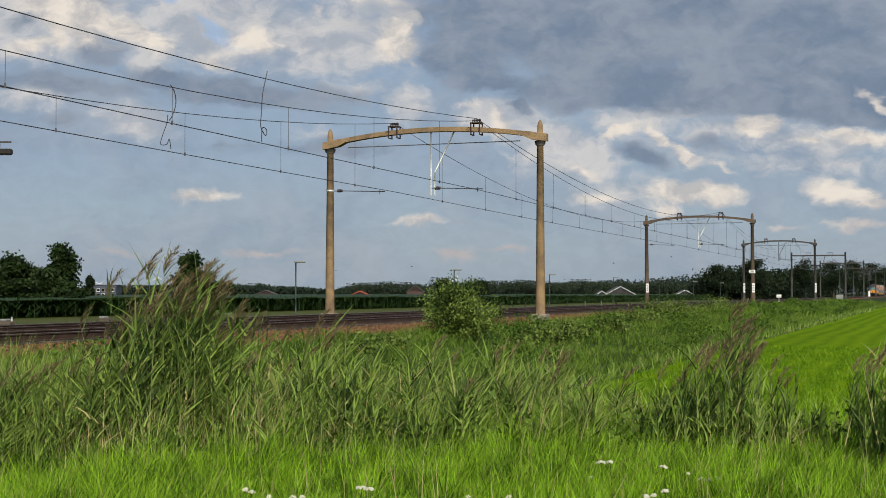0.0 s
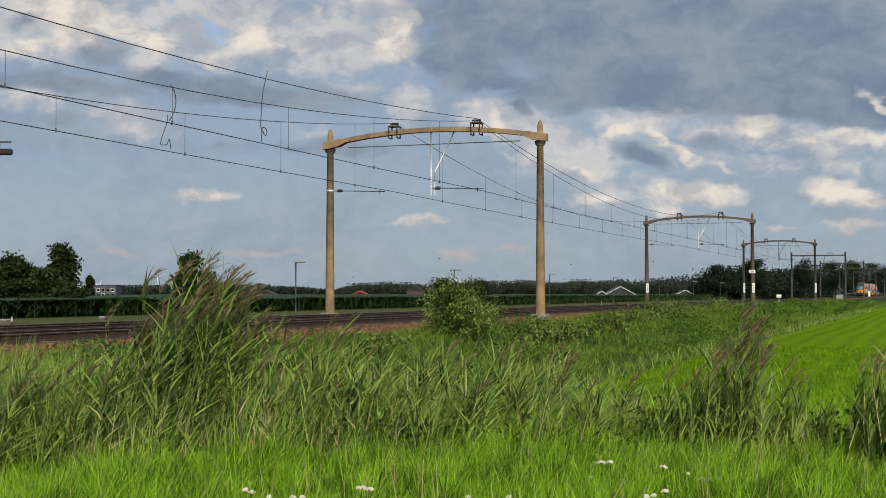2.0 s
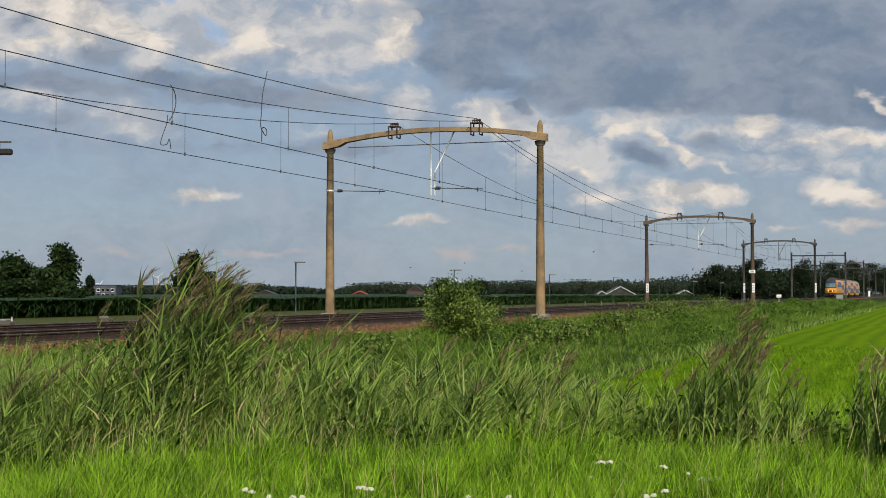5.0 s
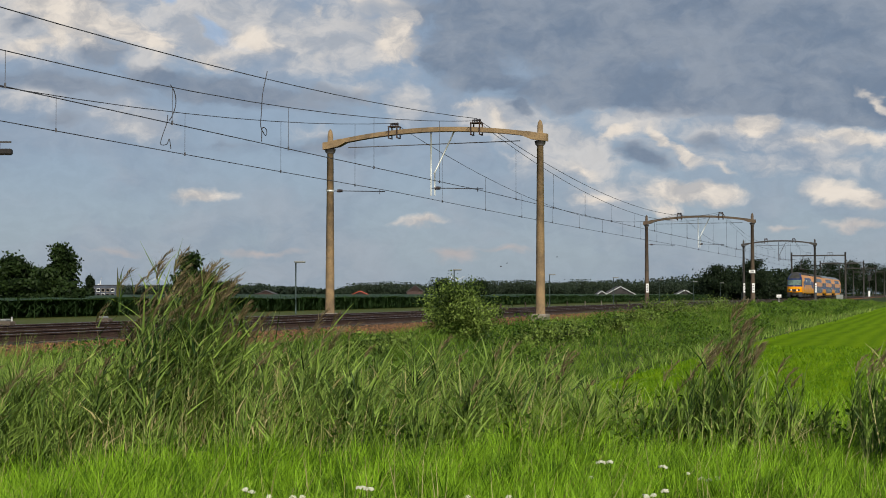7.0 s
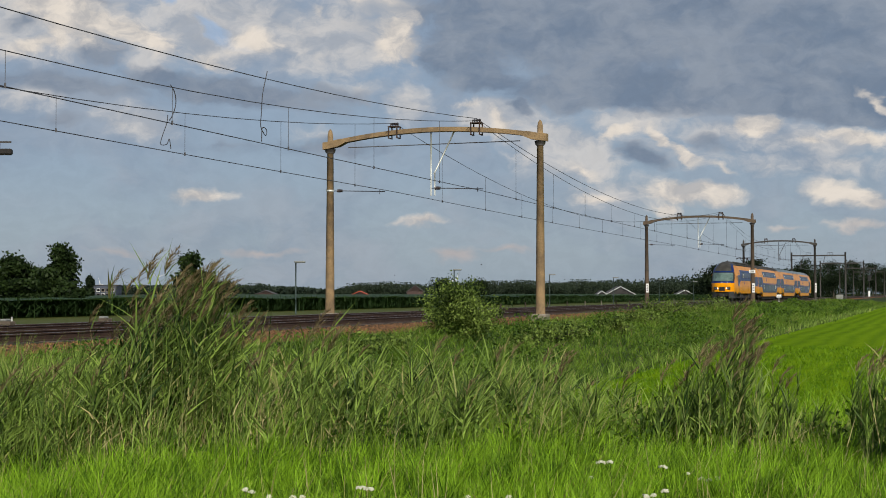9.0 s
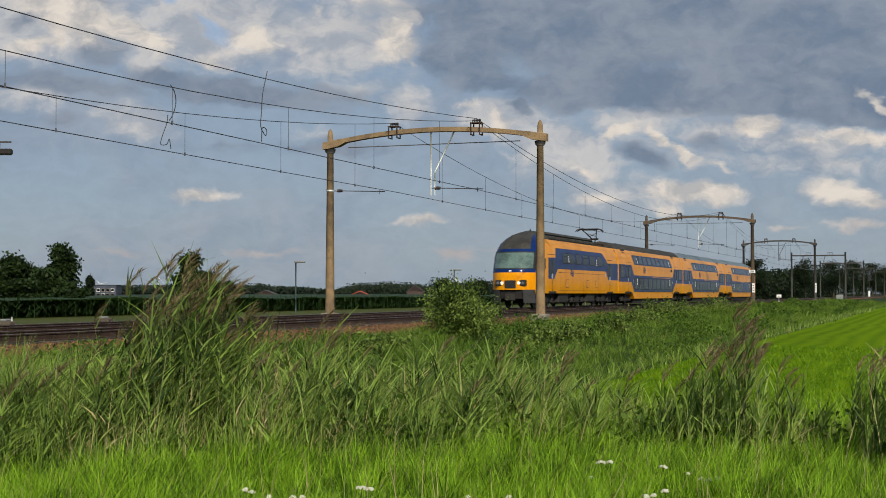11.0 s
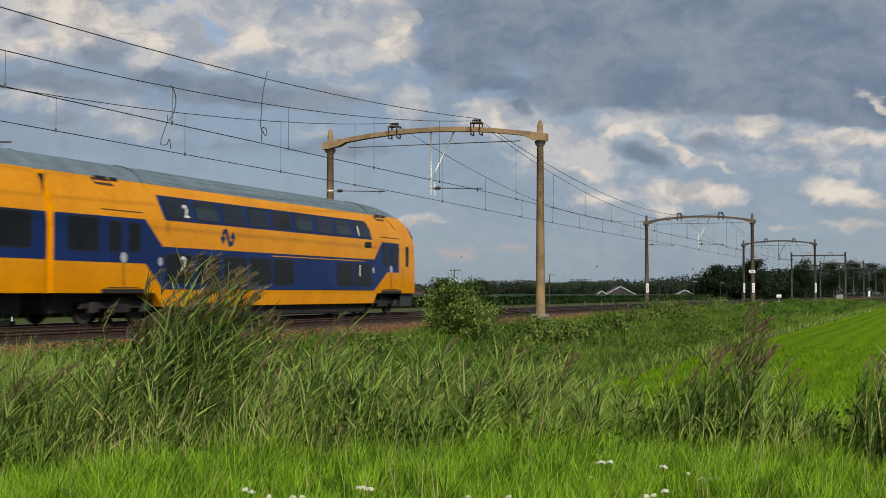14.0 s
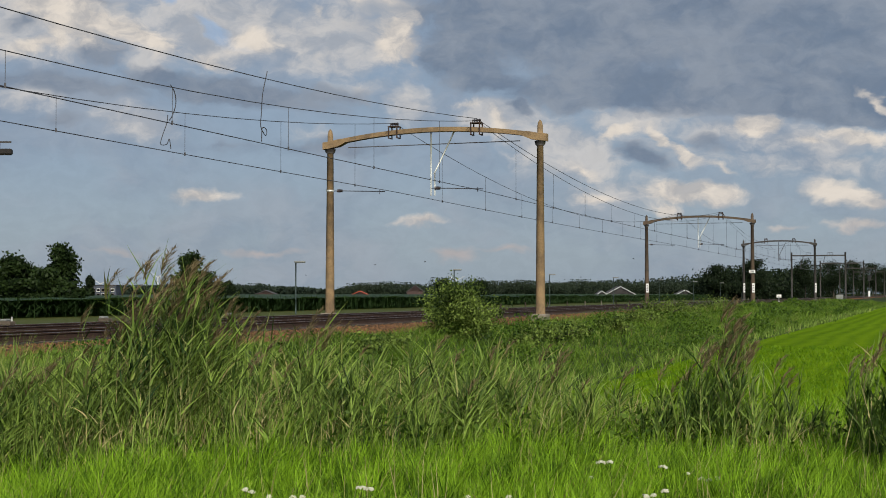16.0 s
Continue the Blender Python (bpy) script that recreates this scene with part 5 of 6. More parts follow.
def bush(x, y, height, width, seed, count=5200):
    rng = np.random.default_rng(seed)
    b = empty("bush", "rounded leafy green shrub on the railway bank" if height > 1.5 else "low spreading green bramble on the railway bank", "bush", "shrubs on the bank", Matrix.Translation((x, y, float(ground_height(x)) - 0.05)))
    bm = bmesh.new()
    tips = []
    for k in range(16):
        a = rng.uniform(0, math.tau)
        r = width * 0.5 * rng.uniform(0.3, 1.0)
        h = height * rng.uniform(0.5, 1.0) * (1 - 0.35 * (r / (width * 0.5)) ** 2)
        tip = Vector((r * math.cos(a), r * math.sin(a), h))
        tube(bm, [(0.05 * math.cos(a), 0.05 * math.sin(a), 0), tip * 0.5 + Vector((0, 0, 0.15)), tip], [0.03, 0.018, 0.006], 5)
        tips.append(tip)
    part("branches", bm, M["bark"], b, "thin brown branches")
    cs = []
    for t in tips:
        for _ in range(count // 16):
            u = rng.uniform(0.25, 1.08)
            q = np.array(t) * np.array([u, u, u ** 0.8]) + rng.normal(0, 0.12, 3) * width * 0.55
            q[2] = max(q[2], 0.05)
            cs.append(q)
    v, f = leaves(rng, np.array(cs), 0.04 if height > 1.5 else 0.05)
    tagged(from_arrays("foliage", v, f, [M["bush"]], None, b), "small light green leaves")
    return b


def tree(x, y, height, width, seed, count=5200, leaf=0.13, label="dark green leafy tree behind the track", crown_low=0.25, mat="tree"):
    rng = np.random.default_rng(seed)
    t = empty("tree", label, "tree", "trees beyond the track", Matrix.Translation((x, y, float(ground_height(x)) - 0.05)))
    bm = bmesh.new()
    tube(bm, [(0, 0, 0), (0.05, 0.03, height * 0.35), (0, 0, height * 0.85)], [0.035 * height * 0.5, 0.026 * height * 0.5, 0.02], 8)
    ends = []
    for k in range(13):
        a, u = rng.uniform(0, math.tau), rng.uniform(crown_low, 0.95)
        r = width * 0.5 * rng.uniform(0.45, 1.0) * math.sin(math.pi * min(0.98, 0.25 + 0.72 * (u - crown_low) / (1 - crown_low)))
        e = (r * math.cos(a), r * math.sin(a), height * min(1.0, u + 0.08))
        tube(bm, [(0, 0, height * u * 0.75), (e[0] * 0.5, e[1] * 0.5, height * u * 0.9), e], [0.05, 0.03, 0.01], 5)
        ends.append(e)
    part("trunk", bm, M["bark"], t, "brown bark trunk and limbs")
    ends += [(0, 0, height * 0.95), (0, 0, height * 0.7), (0.1 * width, 0, height * 0.5), (-0.1 * width, 0, height * 0.4)]
    cs = np.concatenate([np.array(e) + rng.normal(0, 1, (count // len(ends), 3)) * np.array([width, width, height * 0.55]) * 0.105 for e in ends])
    cs[:, 2] = np.clip(cs[:, 2], height * crown_low * 0.4, None)
    v, f = leaves(rng, cs, leaf)
    tagged(from_arrays("crown", v, f, [M[mat]], None, t), "dense dark green foliage")
    return t


def beside_line(px, off, least, most):
    """How far ahead a line that runs along the track, off metres from the camera's side of it, lies on a bearing."""
    gap = math.sin(TH) - math.cos(TH) * (px - 784) / 2398
    return min(most, max(least, off / max(gap, 1e-3)))


def wood(name, label, line, depth, seed, mat, leaf, per=130, step=0.9, off=0.0):
    """A far wood edge: line gives (bearing, height) along it; built of many leaf clumps on a band."""
    rng = np.random.default_rng(seed)
    pts = []
    px = line[0][0]
    while px < line[-1][0]:
        h = float(np.interp(px, [p[0] for p in line], [p[1] for p in line])) * rng.uniform(0.78, 1.04)
        away = beside_line(px, off, depth, 1000) if off else depth
        h *= away / depth
        d = away * rng.uniform(1.0, 1.08)
        lat = (px - 784) / 2398 * d
        cx, cy = place(lat, d)
        w = h * 0.30
        q = rng.normal(0, 1, (per, 3)) * np.array([w, w, h * 0.2]) + np.array([cx, cy, h * 0.62])
        low = rng.random((per * 3 // 4, 3)) * np.array([2 * w, 2 * w, h * 0.6]) + np.array([cx - w, cy - w, 0])
        q[:, 2] = np.clip(q[:, 2], 0, h)
        pts += [q, low]
        px += step * w / away * 2398
    v, f = leaves(rng, np.concatenate(pts), leaf)
    tagged(from_arrays(name, v, f, [M[mat]]), label, "woodland", kind="stuff")


def build_maize():
    rng = np.random.default_rng(21)
    n = 26000
    row = rng.integers(0, 10, n)
    x = -57 - row * 0.75 + rng.normal(0, 0.05, n)
    y = 70 + 420 * rng.random(n) ** 1.15
    far = np.clip(y / 110, 1, 3)
    h = rng.uniform(0.1, 1.25, n)
    leaf = blades(rng, x, y, h, rng.uniform(0.3, 0.6, n), rng.uniform(0.03, 0.07, n) * far, rng.uniform(0.2, 0.8, n), bend=0.7, seg=2)
    k = 2500
    x2, y2 = -57 - rng.integers(0, 10, k) * 0.75, 70 + 420 * rng.random(k)
    stalk = blades(rng, x2, y2, np.zeros(k), rng.uniform(1.4, 1.75, k), np.full(k, 0.04), rng.uniform(0, 0.05, k), bend=0.02, seg=2)
    v, f, m = merged(leaf, stalk)
    tagged(from_arrays("maize_rows", v, f, [M["maize"], M["maize"]], m), "dark green rows of tall maize along the road", "maize field", kind="stuff")
    # the closed canopy behind the first rows
    xs = np.concatenate([np.linspace(-58, -70, 10), np.linspace(-75, -260, 30)])
    ys = np.linspace(60, 700, 170)
    verts = np.array([(a, b, 1.3 + 0.2 * noise.noise((a * 0.7, b * 0.6, 2))) for a in xs for b in ys])
    ny = len(ys)
    faces = np.array([(i * ny + j, i * ny + j + 1, (i + 1) * ny + j + 1, (i + 1) * ny + j) for i in range(len(xs) - 1) for j in range(ny - 1)])
    tagged(from_arrays("maize_canopy", verts, faces, [M["maize"]]), "even dark green top of the wide maize field", "maize field", kind="stuff")


build_verge()
build_rough()
build_maize()
bx, by = place(0.6, 41.0)
bush(bx, by, 2.0, 2.7, 5, 24000)
for px, d, h, w, s in ((960, 42, 0.75, 2.2, 6), (1005, 45, 0.7, 1.8, 7), (1172, 72, 1.25, 2.4, 8), (1205, 76, 1.05, 2.2, 9), (1085, 52, 0.85, 1.5, 10), (930, 38, 0.6, 1.5, 11), (1130, 62, 0.8, 2.4, 12), (1265, 92, 1.1, 3.0, 13), (690, 33, 0.55, 1.4, 14), (640, 31, 0.5, 1.3, 15)):
    sx, sy = place((px - 784) / 2398 * d, d)
    bush(sx, sy, h, w, s, 2600)
REEDS = []
# across, ahead, height, spread, stems, feathered share
STANDS = [(282, 13.2, 2.25, 0.20, 50, 1.0), (340, 13.4, 2.15, 0.24, 62, 1.0), (230, 13.6, 1.85, 0.30, 54, 0.8), (310, 13.8, 1.95, 0.34, 70, 0.4), (395, 13.8, 1.75, 0.24, 44, 0.5), (150, 13.6, 1.32, 0.38, 44, 0.25), (40, 13.4, 1.3, 0.36, 44, 0.5)]
STANDS += [(480, 14.2, 1.5, 0.30, 34, 0.3), (540, 13.9, 1.62, 0.10, 8, 0.9), (575, 14.4, 1.45, 0.30, 32, 0.3), (660, 14.0, 1.15, 0.36, 32, 0.1), (760, 14.4, 1.3, 0.36, 32, 0.2), (870, 14.2, 1.3, 0.36, 34, 0.35), (970, 14.6, 1.1, 0.36, 28, 0.25)]
STANDS += [(1225, 12.9, 1.2, 0.16, 20, 0.7), (1262, 12.8, 1.3, 0.14, 24, 0.9), (1302, 12.8, 1.5, 0.08, 28, 1.0), (1165, 13.2, 0.9, 0.20, 16, 0.6), (1375, 13.0, 1.05, 0.14, 14, 0.6), (1100, 13.8, 0.8, 0.24, 12, 0.3), (1562, 11.8, 1.36, 0.13, 42, 0.9), (1450, 13.2, 0.65, 0.24, 10, 0.2)]
STANDS += [(5, 12.9, 1.05, 0.3, 34, 0.2), (95, 13.0, 1.12, 0.3, 38, 0.2), (190, 12.9, 1.35, 0.26, 40, 0.2), (450, 13.2, 1.2, 0.3, 36, 0.1), (530, 13.3, 1.12, 0.3, 32, 0.1), (620, 13.3, 1.0, 0.3, 30, 0.05), (715, 13.3, 0.98, 0.3, 28, 0.05), (820, 13.2, 1.0, 0.3, 30, 0.1), (920, 13.4, 0.95, 0.3, 28, 0.1), (1030, 13.4, 0.8, 0.25, 22, 0.1)]
for i, (px, d, h, w, n, hd) in enumerate(STANDS):
    slim = px > 1150
    REEDS.append((reed_clump((px - 784) / 2398 * d, d, h, w, n, 40 + i, hd, 0.8 if slim else 1.0, 0.03 if slim else 0.06, (0.06, 0.55) if slim else (0.12, 0.9)), px))
for i, (px, d, h, w, n) in enumerate(((462, 12.9, 0.95, 0.10, 26), (510, 13.0, 0.85, 0.12, 22), (585, 13.0, 0.72, 0.10, 14), (690, 13.0, 0.7, 0.12, 14), (150, 12.8, 0.72, 0.10, 16), (215, 12.9, 0.9, 0.12, 14), (1345, 12.5, 0.6, 0.14, 16), (1420, 12.5, 0.62, 0.16, 14))):
    REEDS.append((reed_clump((px - 784) / 2398 * d, d, h, w, n, 90 + i, 0.0, 0.7, 0.08, (0.1, 0.8), True), px))

# ---- beyond the track ----
def street_lamp(y):
    p = empty("street_lamp", "slim dark green street lamp with flat arm head", "street lamp", "lamps along the road", pose(-48.6, y, 0))
    part("post", tubes(([(0, 0, 0), (0, 0, 1.2)], 0.075), ([(0, 0, 1.2), (0, 0, 4.2)], 0.06)), M["green_paint"], p)
    part("lamp_head", boxes((-0.1, 0.82, -0.14, 0.14, 4.17, 4.33), bevel=0.05), M["cabinet_grey"], p, "grey flat lamp head")


def house(px, d, w, h_wall, h_roof, roof, wall, label, length=9.0, trim=False, turn=0.0):
    x, y = place((px - 784) / 2398 * d, d)
    p = empty("house", label, "house", "houses beyond the fields", pose(x, y, 0, 0, 0, math.degrees(TH) + turn))
    part("wall", boxes((-w / 2, w / 2, 0, length, 0, h_wall)), M[wall], p)
    bm = bmesh.new()
    o, e = 0.4, 0.25
    vs = [[bm.verts.new((a, b, c)) for a, c in ((-w / 2 - o, h_wall - e), (0, h_wall + h_roof), (w / 2 + o, h_wall - e), (w / 2 + o, h_wall - e - 0.25), (0, h_wall + h_roof - 0.3), (-w / 2 - o, h_wall - e - 0.25))] for b in (-0.4, length + 0.4)]
    for k in range(6):
        bm.faces.new((vs[0][k], vs[0][(k + 1) % 6], vs[1][(k + 1) % 6], vs[1][k]))
    bm.faces.new(vs[0][::-1]), bm.faces.new(vs[1])
    bmesh.ops.recalc_face_normals(bm, faces=bm.faces)
    part("roof", bm, M[roof], p)
    bm = bmesh.new()
    bm.faces.new([bm.verts.new(c) for c in ((-w / 2, -0.01, h_wall), (w / 2, -0.01, h_wall), (0, -0.01, h_wall + h_roof - 0.35))])
    bmesh.ops.solidify(bm, geom=bm.faces[:], thickness=0.2)
    part("gable", bm, M[wall], p)
    if trim:
        for s in (-1, 1):
            part("verge_board", tubes(([(s * (w / 2 + o), -0.5, h_wall - e - 0.1), (0, -0.5, h_wall + h_roof - 0.1)], 0.13), sides=4), M["white"], p, "white gable board")
    return p


def office(px, d):
    x, y = place((px - 784) / 2398 * d, d)
    p = empty("office_building", "flat-roofed dark grey building with window rows", "building", at=pose(x, y, 0, 0, 0, math.degrees(TH)))
    part("wall", boxes((-2.9, 2.9, 0, 5, 0, 3.5), bevel=0.03), M["cladding"], p)
    part("roof", boxes((-3.0, 3.0, -0.1, 5.1, 3.5, 3.62)), M["dark_mast"], p)
    for i in range(5):
        for z in (1.0, 2.1):
            w = part("window", boxes((-2.5 + i * 1.05, -1.75 + i * 1.05, -0.05, 0.05, z, z + 0.7)), M["white"] if (i + int(z)) % 3 == 0 else M["grey_concrete"], p)
            part("pane", boxes((-2.45 + i * 1.05, -1.8 + i * 1.05, -0.06, 0.02, z + 0.08, z + 0.62)), M["glass"], w)
    return p


def wind_turbine(px, py, d, blade):
    x, y = place((px - 784) / 2398 * d, d)
    hub = 1.7 + (519.7 - py) / 2398 * d
    t = empty("wind_turbine", "white wind turbine far on the horizon", "wind turbine", "turbines on the horizon", pose(x, y, 0, 0, 0, math.degrees(TH)))
    part("tower", tubes(([(0, 0, 0), (0, 0, hub)], [blade * 0.06, blade * 0.035]), sides=10), M["white"], t)
    part("nacelle", boxes((-blade * 0.05, blade * 0.05, -blade * 0.14, blade * 0.1, hub - blade * 0.05, hub + blade * 0.05), bevel=blade * 0.01), M["white"], t)
    r = part("rotor", tubes(([(0, -blade * 0.03, 0), (0, blade * 0.03, 0)], blade * 0.05), sides=10), M["white"], t, "white three-bladed rotor")
    r.location = (0, -blade * 0.16, hub)
    for k in range(3):
        a = k * math.tau / 3
        bm = bmesh.new()
        c, s = math.sin(a), math.cos(a)
        tube(bm, [(c * blade * u, 0, s * blade * u) for u in (0.0, 0.2, 1.0)], [blade * 0.02, blade * 0.045, blade * 0.008], 6)
        part("blade", bm, M["white"], r)
    return r


def fence_post(x, y, h, mat, label, r=0.05, name="fence_post"):
    p = tagged(part(name, tubes(([(x, y, float(ground_height(x)) - 0.1), (x, y, float(ground_height(x)) + h)], r)), M[mat]), label, "post", "posts beside the track")
    return p


def track_cabinet(x, y, w, h):
    g = float(ground_height(x))
    c = empty("equipment_cabinet", "grey trackside equipment cabinet", "cabinet", at=pose(x, y, g))
    part("body", boxes((-w / 2, w / 2, -0.4, 0.4, 0, h), bevel=0.03), M["cabinet_grey"], c)
    part("door", boxes((-w / 2 + 0.05, w / 2 - 0.05, -0.43, -0.4, 0.1, h - 0.08)), M["cabinet_grey"], c)


def signal_post(x, y, h):
    g = 0.4
    s = empty("rail_signal", "dark railway signal post with white plates", "railway signal", "signals along the line", pose(x, y, g))
    part("post", tubes(([(0, 0, 0), (0, 0, h)], 0.09)), M["dark_mast"], s)
    part("signal_head", boxes((-0.35, 0.35, -0.15, 0.15, h, h + 1.4), bevel=0.05), M["rubber"], s, "black signal head")
    part("plate", boxes((-0.2, 0.2, -0.22, -0.18, 0.6, 1.9)), M["white"], s, "white plate with plain bars")


def mast_plate(x, y, z, h, w=0.28):
    p = empty("mast_plate", "white number plate strapped to a mast", "sign", "mast plates", pose(x, y, z))
    part("plate", boxes((-w / 2, w / 2, -0.02, 0.02, -h / 2, h / 2)), M["white"], p)
    for k in range(3):
        part("bar", boxes((-w * 0.3, w * 0.3, -0.03, -0.018, h * (-0.3 + 0.25 * k), h * (-0.2 + 0.25 * k))), M["rubber"], p, "dark bar")


def low_sign(px, d, z):
    x, y = place((px - 784) / 2398 * d, d)
    g = float(ground_height(x))
    s = empty("line_sign", "small white trackside sign on a post", "sign", at=pose(x, y, g, 0, 0, 10))
    part("post", tubes(([(0, 0, 0), (0, 0, z)], 0.04)), M["galv"], s)
    part("board", boxes((-0.26, 0.26, -0.06, -0.03, z - 0.2, z + 0.12)), M["white"], s, "white board")
    part("bar", boxes((-0.18, 0.18, -0.075, -0.058, z - 0.08, z - 0.02)), M["rubber"], s, "dark bar")


def bird(k):
    b = empty("bird", "small dark bird flying over the fields", "bird", "flying birds")
    bm = bmesh.new()
    tube(bm, [(0, -0.07, 0), (0, -0.035, 0.004), (0, 0.025, 0.0), (0, 0.09, 0)], [0.007, 0.022, 0.02, 0.006], 6)
    part("body", bm, M["plumage"], b)
    for s in (-1, 1):
        bm = bmesh.new()
        tube(bm, [(0.01 * s, 0, 0.004), (0.07 * s, 0.012, 0.035), (0.15 * s, -0.025, 0.02)], [0.022, 0.02, 0.005], 4)
        part("wing", bm, M["plumage"], b)
    return b


tagged(part("road", boxes((-46.8, -42.6, -200, 900, -0.2, 0.03)), M["asphalt"]), "narrow grey asphalt road beyond the track", "road", kind="structure")
for k in range(11):
    street_lamp(99 + 38.4 * k)
house(637, 520, 9, 0.8, 2.0, "red_tile", "brick", "low farmhouse with a bright red tiled roof", 8)
house(1065, 560, 4.4, 1.2, 1.7, "dark_tile", "dark_tile", "small dark barn with white gable boards", 10, True)
house(1098, 560, 12.0, 1.5, 3.2, "dark_tile", "dark_tile", "wide dark barn with white gable boards", 14, True)
house(1212, 560, 7.0, 1.5, 1.7, "dark_tile", "dark_tile", "small house with pale roof edge", 8, True)
house(470, 600, 9, 1.6, 1.6, "dark_tile", "brick", "dark-roofed farmhouse among far trees", 9)
house(735, 560, 7, 2.6, 2.6, "dark_tile", "brick", "dark farmhouse with a pale window", 9)
office(183, 300)
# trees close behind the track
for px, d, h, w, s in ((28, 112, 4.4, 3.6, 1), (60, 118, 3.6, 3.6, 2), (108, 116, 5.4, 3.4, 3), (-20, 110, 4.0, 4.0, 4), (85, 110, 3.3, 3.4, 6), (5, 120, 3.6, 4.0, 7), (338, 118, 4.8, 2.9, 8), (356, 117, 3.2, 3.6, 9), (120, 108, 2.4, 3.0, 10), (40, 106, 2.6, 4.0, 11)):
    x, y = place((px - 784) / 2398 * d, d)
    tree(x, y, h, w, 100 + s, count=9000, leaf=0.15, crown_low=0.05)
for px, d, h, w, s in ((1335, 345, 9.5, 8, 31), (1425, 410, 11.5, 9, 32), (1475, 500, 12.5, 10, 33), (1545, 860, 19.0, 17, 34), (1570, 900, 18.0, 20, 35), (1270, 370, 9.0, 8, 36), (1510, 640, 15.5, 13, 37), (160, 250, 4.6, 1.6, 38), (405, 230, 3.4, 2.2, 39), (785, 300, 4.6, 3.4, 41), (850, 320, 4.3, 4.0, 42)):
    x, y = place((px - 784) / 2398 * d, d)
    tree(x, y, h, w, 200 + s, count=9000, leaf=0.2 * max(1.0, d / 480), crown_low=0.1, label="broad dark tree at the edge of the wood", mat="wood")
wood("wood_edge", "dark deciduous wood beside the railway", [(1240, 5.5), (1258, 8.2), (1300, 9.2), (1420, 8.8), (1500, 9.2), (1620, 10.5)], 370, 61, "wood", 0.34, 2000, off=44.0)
wood("far_treeline", "long distant line of dark trees, haze in their leaf colour", [(600, 3.5), (620, 6.4), (700, 7.6), (745, 6.2), (765, 5.5), (772, 9.5), (790, 9.5), (800, 6.5), (830, 7.8), (850, 9.4), (870, 8.0), (960, 8.4), (990, 6.8), (1030, 9.6), (1050, 8.0), (1110, 7.4), (1250, 7.0)], 640, 62, "mid_wood", 0.42, 460)
wood("distant_woods", "distant woods on the horizon, haze in their leaf colour", [(-40, 4.0), (150, 4.6), (210, 7.0), (330, 8.0), (400, 8.6), (470, 8.0), (560, 5.0), (600, 4.0), (1000, 9.0), (1250, 14.0), (1300, 13.0)], 900, 63, "far_wood", 0.95, 150)
for y in np.arange(84, 260, 6.5):
    fence_post(-30.6, float(y), 0.95, "grey_concrete" if int(y) % 3 == 0 else "bark", "short weathered fence post beside the track", 0.06)
for y, x in ((128.76, XR), (128.76, XL), (198.8, XR), (198.8, XL)):
    mast_plate(x + 0.1, y - 0.28, 1.7 + (519.7 - 510) / 2398 * y, 0.85 if y < 150 else 1.3, 0.24)
for px, X, w in ((187, -26.2, 0.4), (407, -26.2, 0.36), (14, -26.4, 0.4)):
    a = TH - math.atan((px - 784) / 2398)
    y = -X / math.tan(a)
    g = float(ground_height(X))
    jb = empty("junction_box", "small grey and brown trackside junction box on a stake", "junction box", "junction boxes", pose(X, y, g))
    part("stake", boxes((-0.05, 0.05, -0.05, 0.05, -0.1, 0.35)), M["bark"], jb)
    part("box", boxes((-w / 2, w / 2, -0.15, 0.15, 0.3, 0.42), bevel=0.02), M["bark"], jb)
    part("lid", boxes((-w * 0.4, w * 0.1, -0.15, 0.15, 0.42, 0.49), bevel=0.02), M["cabinet_grey"], jb, "pale grey lid")
mast_plate(XR, 128.5, 3.75, 0.3, 0.55)
low_sign(1378, 150, 1.0)
x, y = place((22 - 784) / 2398 * 70, 70)
fence_post(x, y, 0.5, "white", "white marker post beside the track", 0.05, "marker_post")
track_cabinet(-14.9, 234, 1.1, 1.1)
signal_post(-14.4, 330, 4.2)
x, y = place((-40 - 784) / 2398 * 50, 50)
g = float(ground_height(x))
mast = empty("lamp_mast", "tall slim mast with a dark flat lamp head", "lamp mast", at=pose(x, y, g, 0, 0, math.degrees(TH)))
part("post", tubes(([(0, 0, 0), (0, 0, 7.35 - g)], 0.06)), M["dark_mast"], mast)
part("arm", boxes((0, 1.2, -0.03, 0.03, 7.27 - g, 7.33 - g)), M["dark_mast"], mast)
part("lamp_head", boxes((0.4, 1.24, -0.14, 0.14, 6.82 - g, 7.05 - g), (0.7, 0.8, -0.05, 0.05, 7.0 - g, 7.3 - g), bevel=0.05), M["under"], mast, "dark lamp head")
FLOWERS = [(640, 862, 0.055), (655, 865, 0.04), (436, 866, 0.035), (447, 870, 0.03), (520, 879, 0.03), (536, 879, 0.03), (478, 878, 0.02), (1062, 818, 0.05), (1078, 817, 0.035), (1172, 826, 0.05), (1240, 847, 0.035), (1252, 849, 0.03), (1268, 846, 0.03), (1045, 845, 0.022), (1175, 868, 0.03), (1140, 877, 0.035), (1155, 876, 0.03), (900, 879, 0.03), (828, 879, 0.025), (1215, 838, 0.02)]
for k, (px, py, r) in enumerate(FLOWERS):
    d = 9.6 if py > 855 else 10.6
    z = 1.7 - (py - 519.7) / 2398 * d
    x, y = place((px - 784) / 2398 * d, d)
    yarrow(x, y, z, r * 0.72, 300 + k, 0.1 * ((k % 3) - 1))
ROTORS = [wind_turbine(280, 491, 3200, 20.0), wind_turbine(806, 497, 3400, 26.0), wind_turbine(178, 503, 3600, 20.0), wind_turbine(143, 512, 3600, 22.0)]
BIRDS = [bird(k) for k in range(5)]


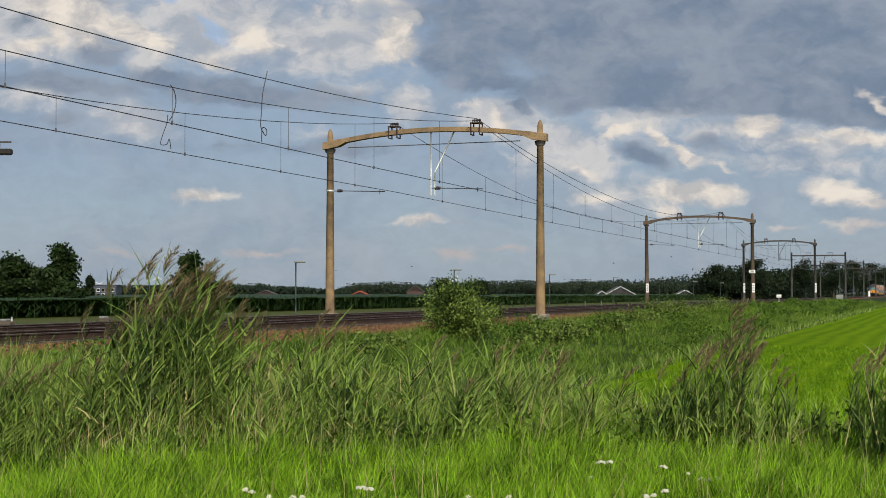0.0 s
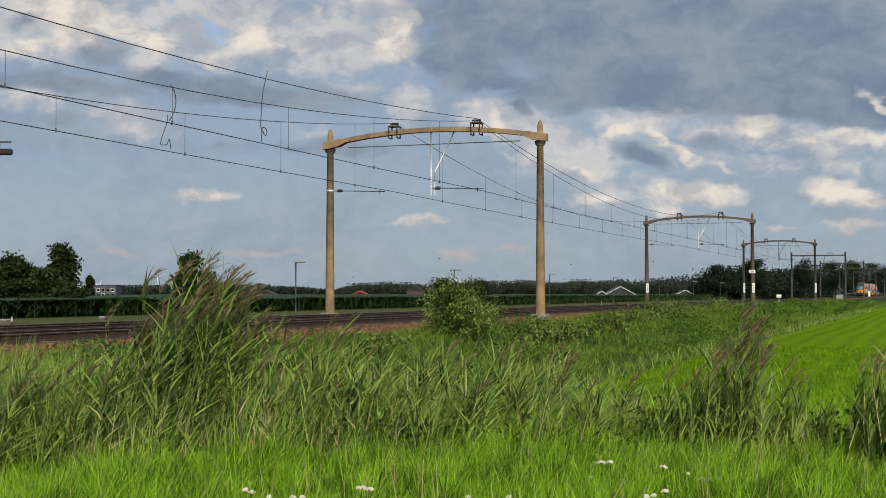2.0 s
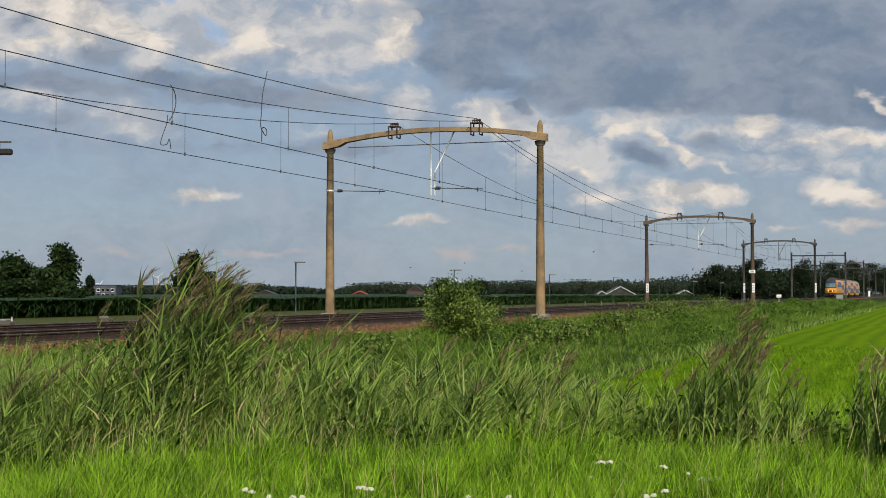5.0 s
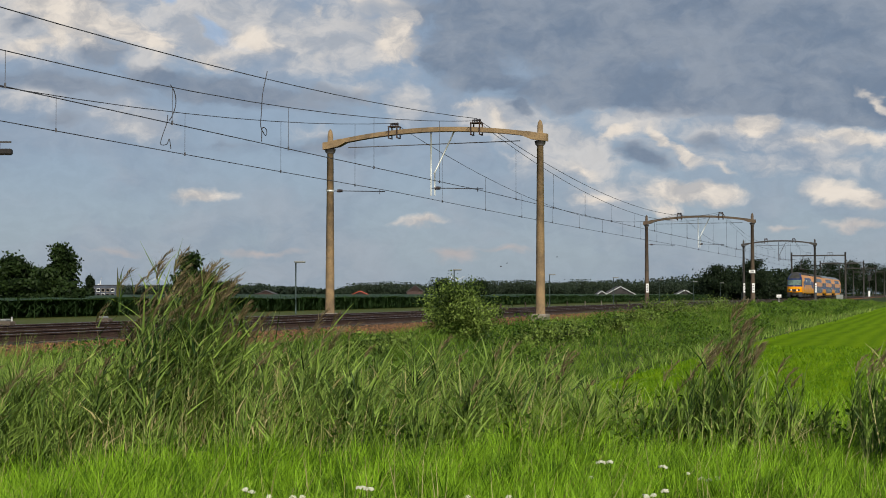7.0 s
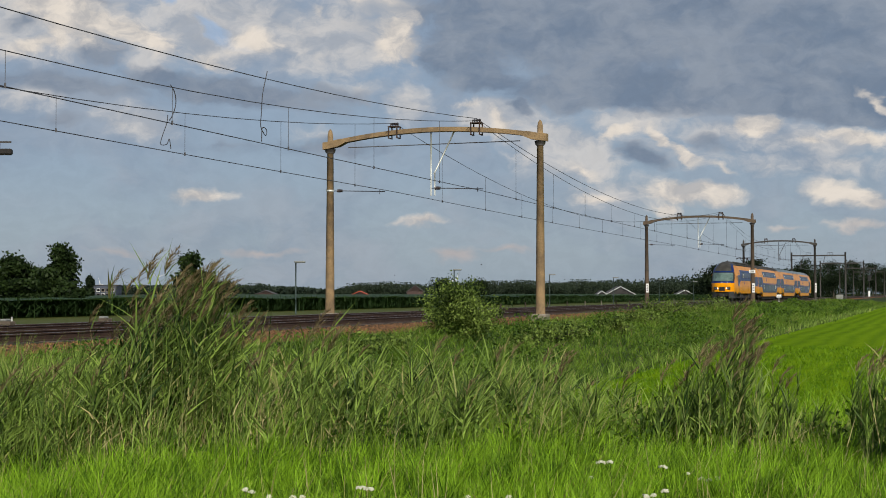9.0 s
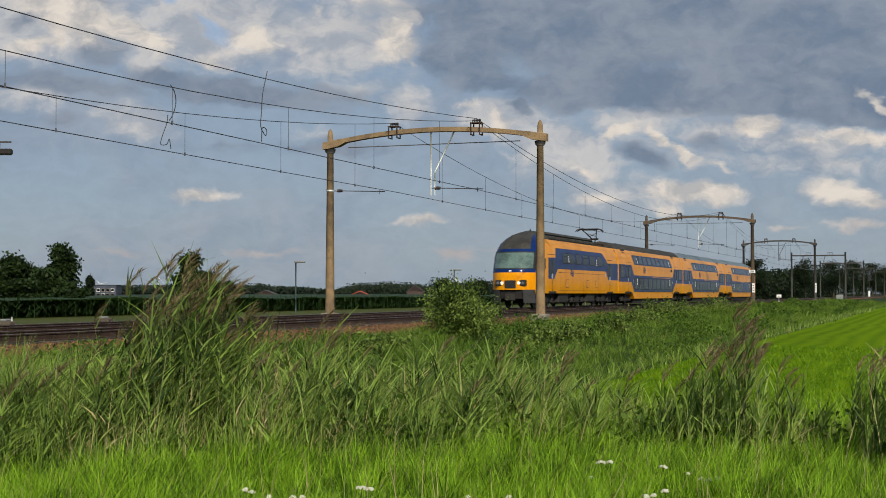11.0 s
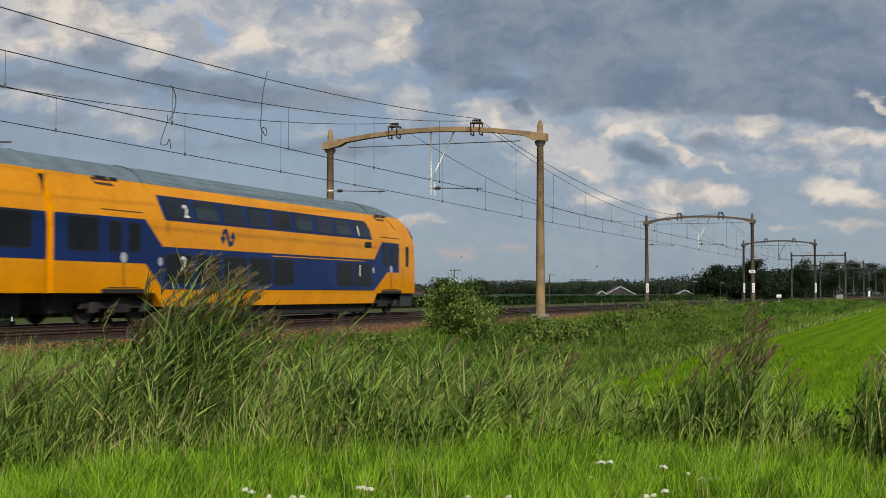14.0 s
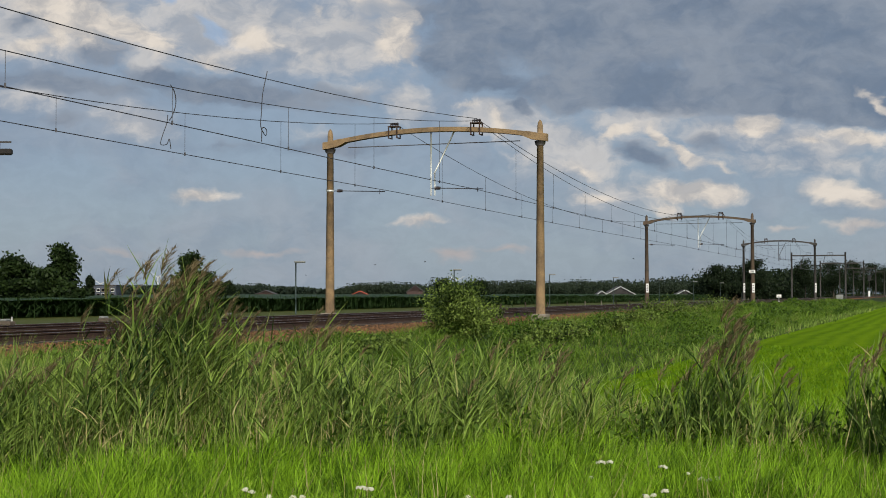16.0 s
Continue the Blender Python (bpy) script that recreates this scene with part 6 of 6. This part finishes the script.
# ---- what moves ----
def motions():
    # the train brakes gently until it passes the portal
    for car in TRAIN:
        walk(car, [(t * 0.5, pose(FAR, TAIL_AT_12 - SPEED * (t * 0.5 - 12.0) + BRAKING * max(0.0, 12.3 - t * 0.5) ** 2, RAIL)) for t in range(33)])
    # gusts: lean of the tall reeds, in degrees down wind
    gust = [(0.0, 0.0), (0.5, 4.0), (1.0, 15.0), (1.5, 14.0), (2.0, 11.0), (2.5, 8.0), (3.0, 8.5), (3.5, 0.5), (4.2, 5.0), (5.0, 9.0), (5.8, 3.0), (6.5, 10.0), (7.0, 4.0), (7.5, 6.0), (8.0, 4.5), (8.5, 6.0), (9.0, 1.5), (9.8, 6.0), (10.6, 10.0),
            (11.3, 2.5), (12.0, 3.0), (12.5, 5.0), (13.0, 5.0), (13.5, 7.0), (14.0, 12.0), (14.5, 14.0), (15.0, 14.0), (15.5, 4.0), (16.0, -1.5)]
    axis = Vector((-math.sin(TH), math.cos(TH), 0))
    for k, (reed, px) in enumerate(REEDS):
        base = reed.matrix_world.copy()
        amount = 0.8 if px < 420 else 0.5
        rows = []
        for t, deg in gust:
            lag = 0.06 * (k % 4)
            lean = float(np.interp(t - lag, [g[0] for g in gust], [g[1] for g in gust])) * amount + 1.3 * math.sin(t * 4.1 + k * 1.7)
            rows.append((t, base @ Matrix.Rotation(radians(lean), 4, axis)))
        walk(reed, rows)
    for k, r in enumerate(ROTORS):
        at = r.location.copy()
        walk(r, [(t * 0.5, Matrix.Translation(at) @ pose(0, 0, 0, 0, (34 + 6 * k) * t * 0.5 + 25 * k, 0)) for t in range(33)])
    for k, b in enumerate(BIRDS):
        rows = []
        for i in range(17):
            d = 95 + 8 * k
            px = 980 - 60 * k + 26 * (i - 8) * (1 if k % 2 else -1) + 20 * math.sin(i * 0.7 + k)
            py = 455 + 9 * k + 9 * math.sin(i * 0.9 + k * 2)
            x, y = place((px - 784) / 2398 * d, d)
            rows.append((float(i), pose(x, y, 1.7 + (519.7 - py) / 2398 * d, 0, 12 * math.sin(i + k), math.degrees(TH) + (-80 if k % 2 else 80))))
        walk(b, rows)


motions()
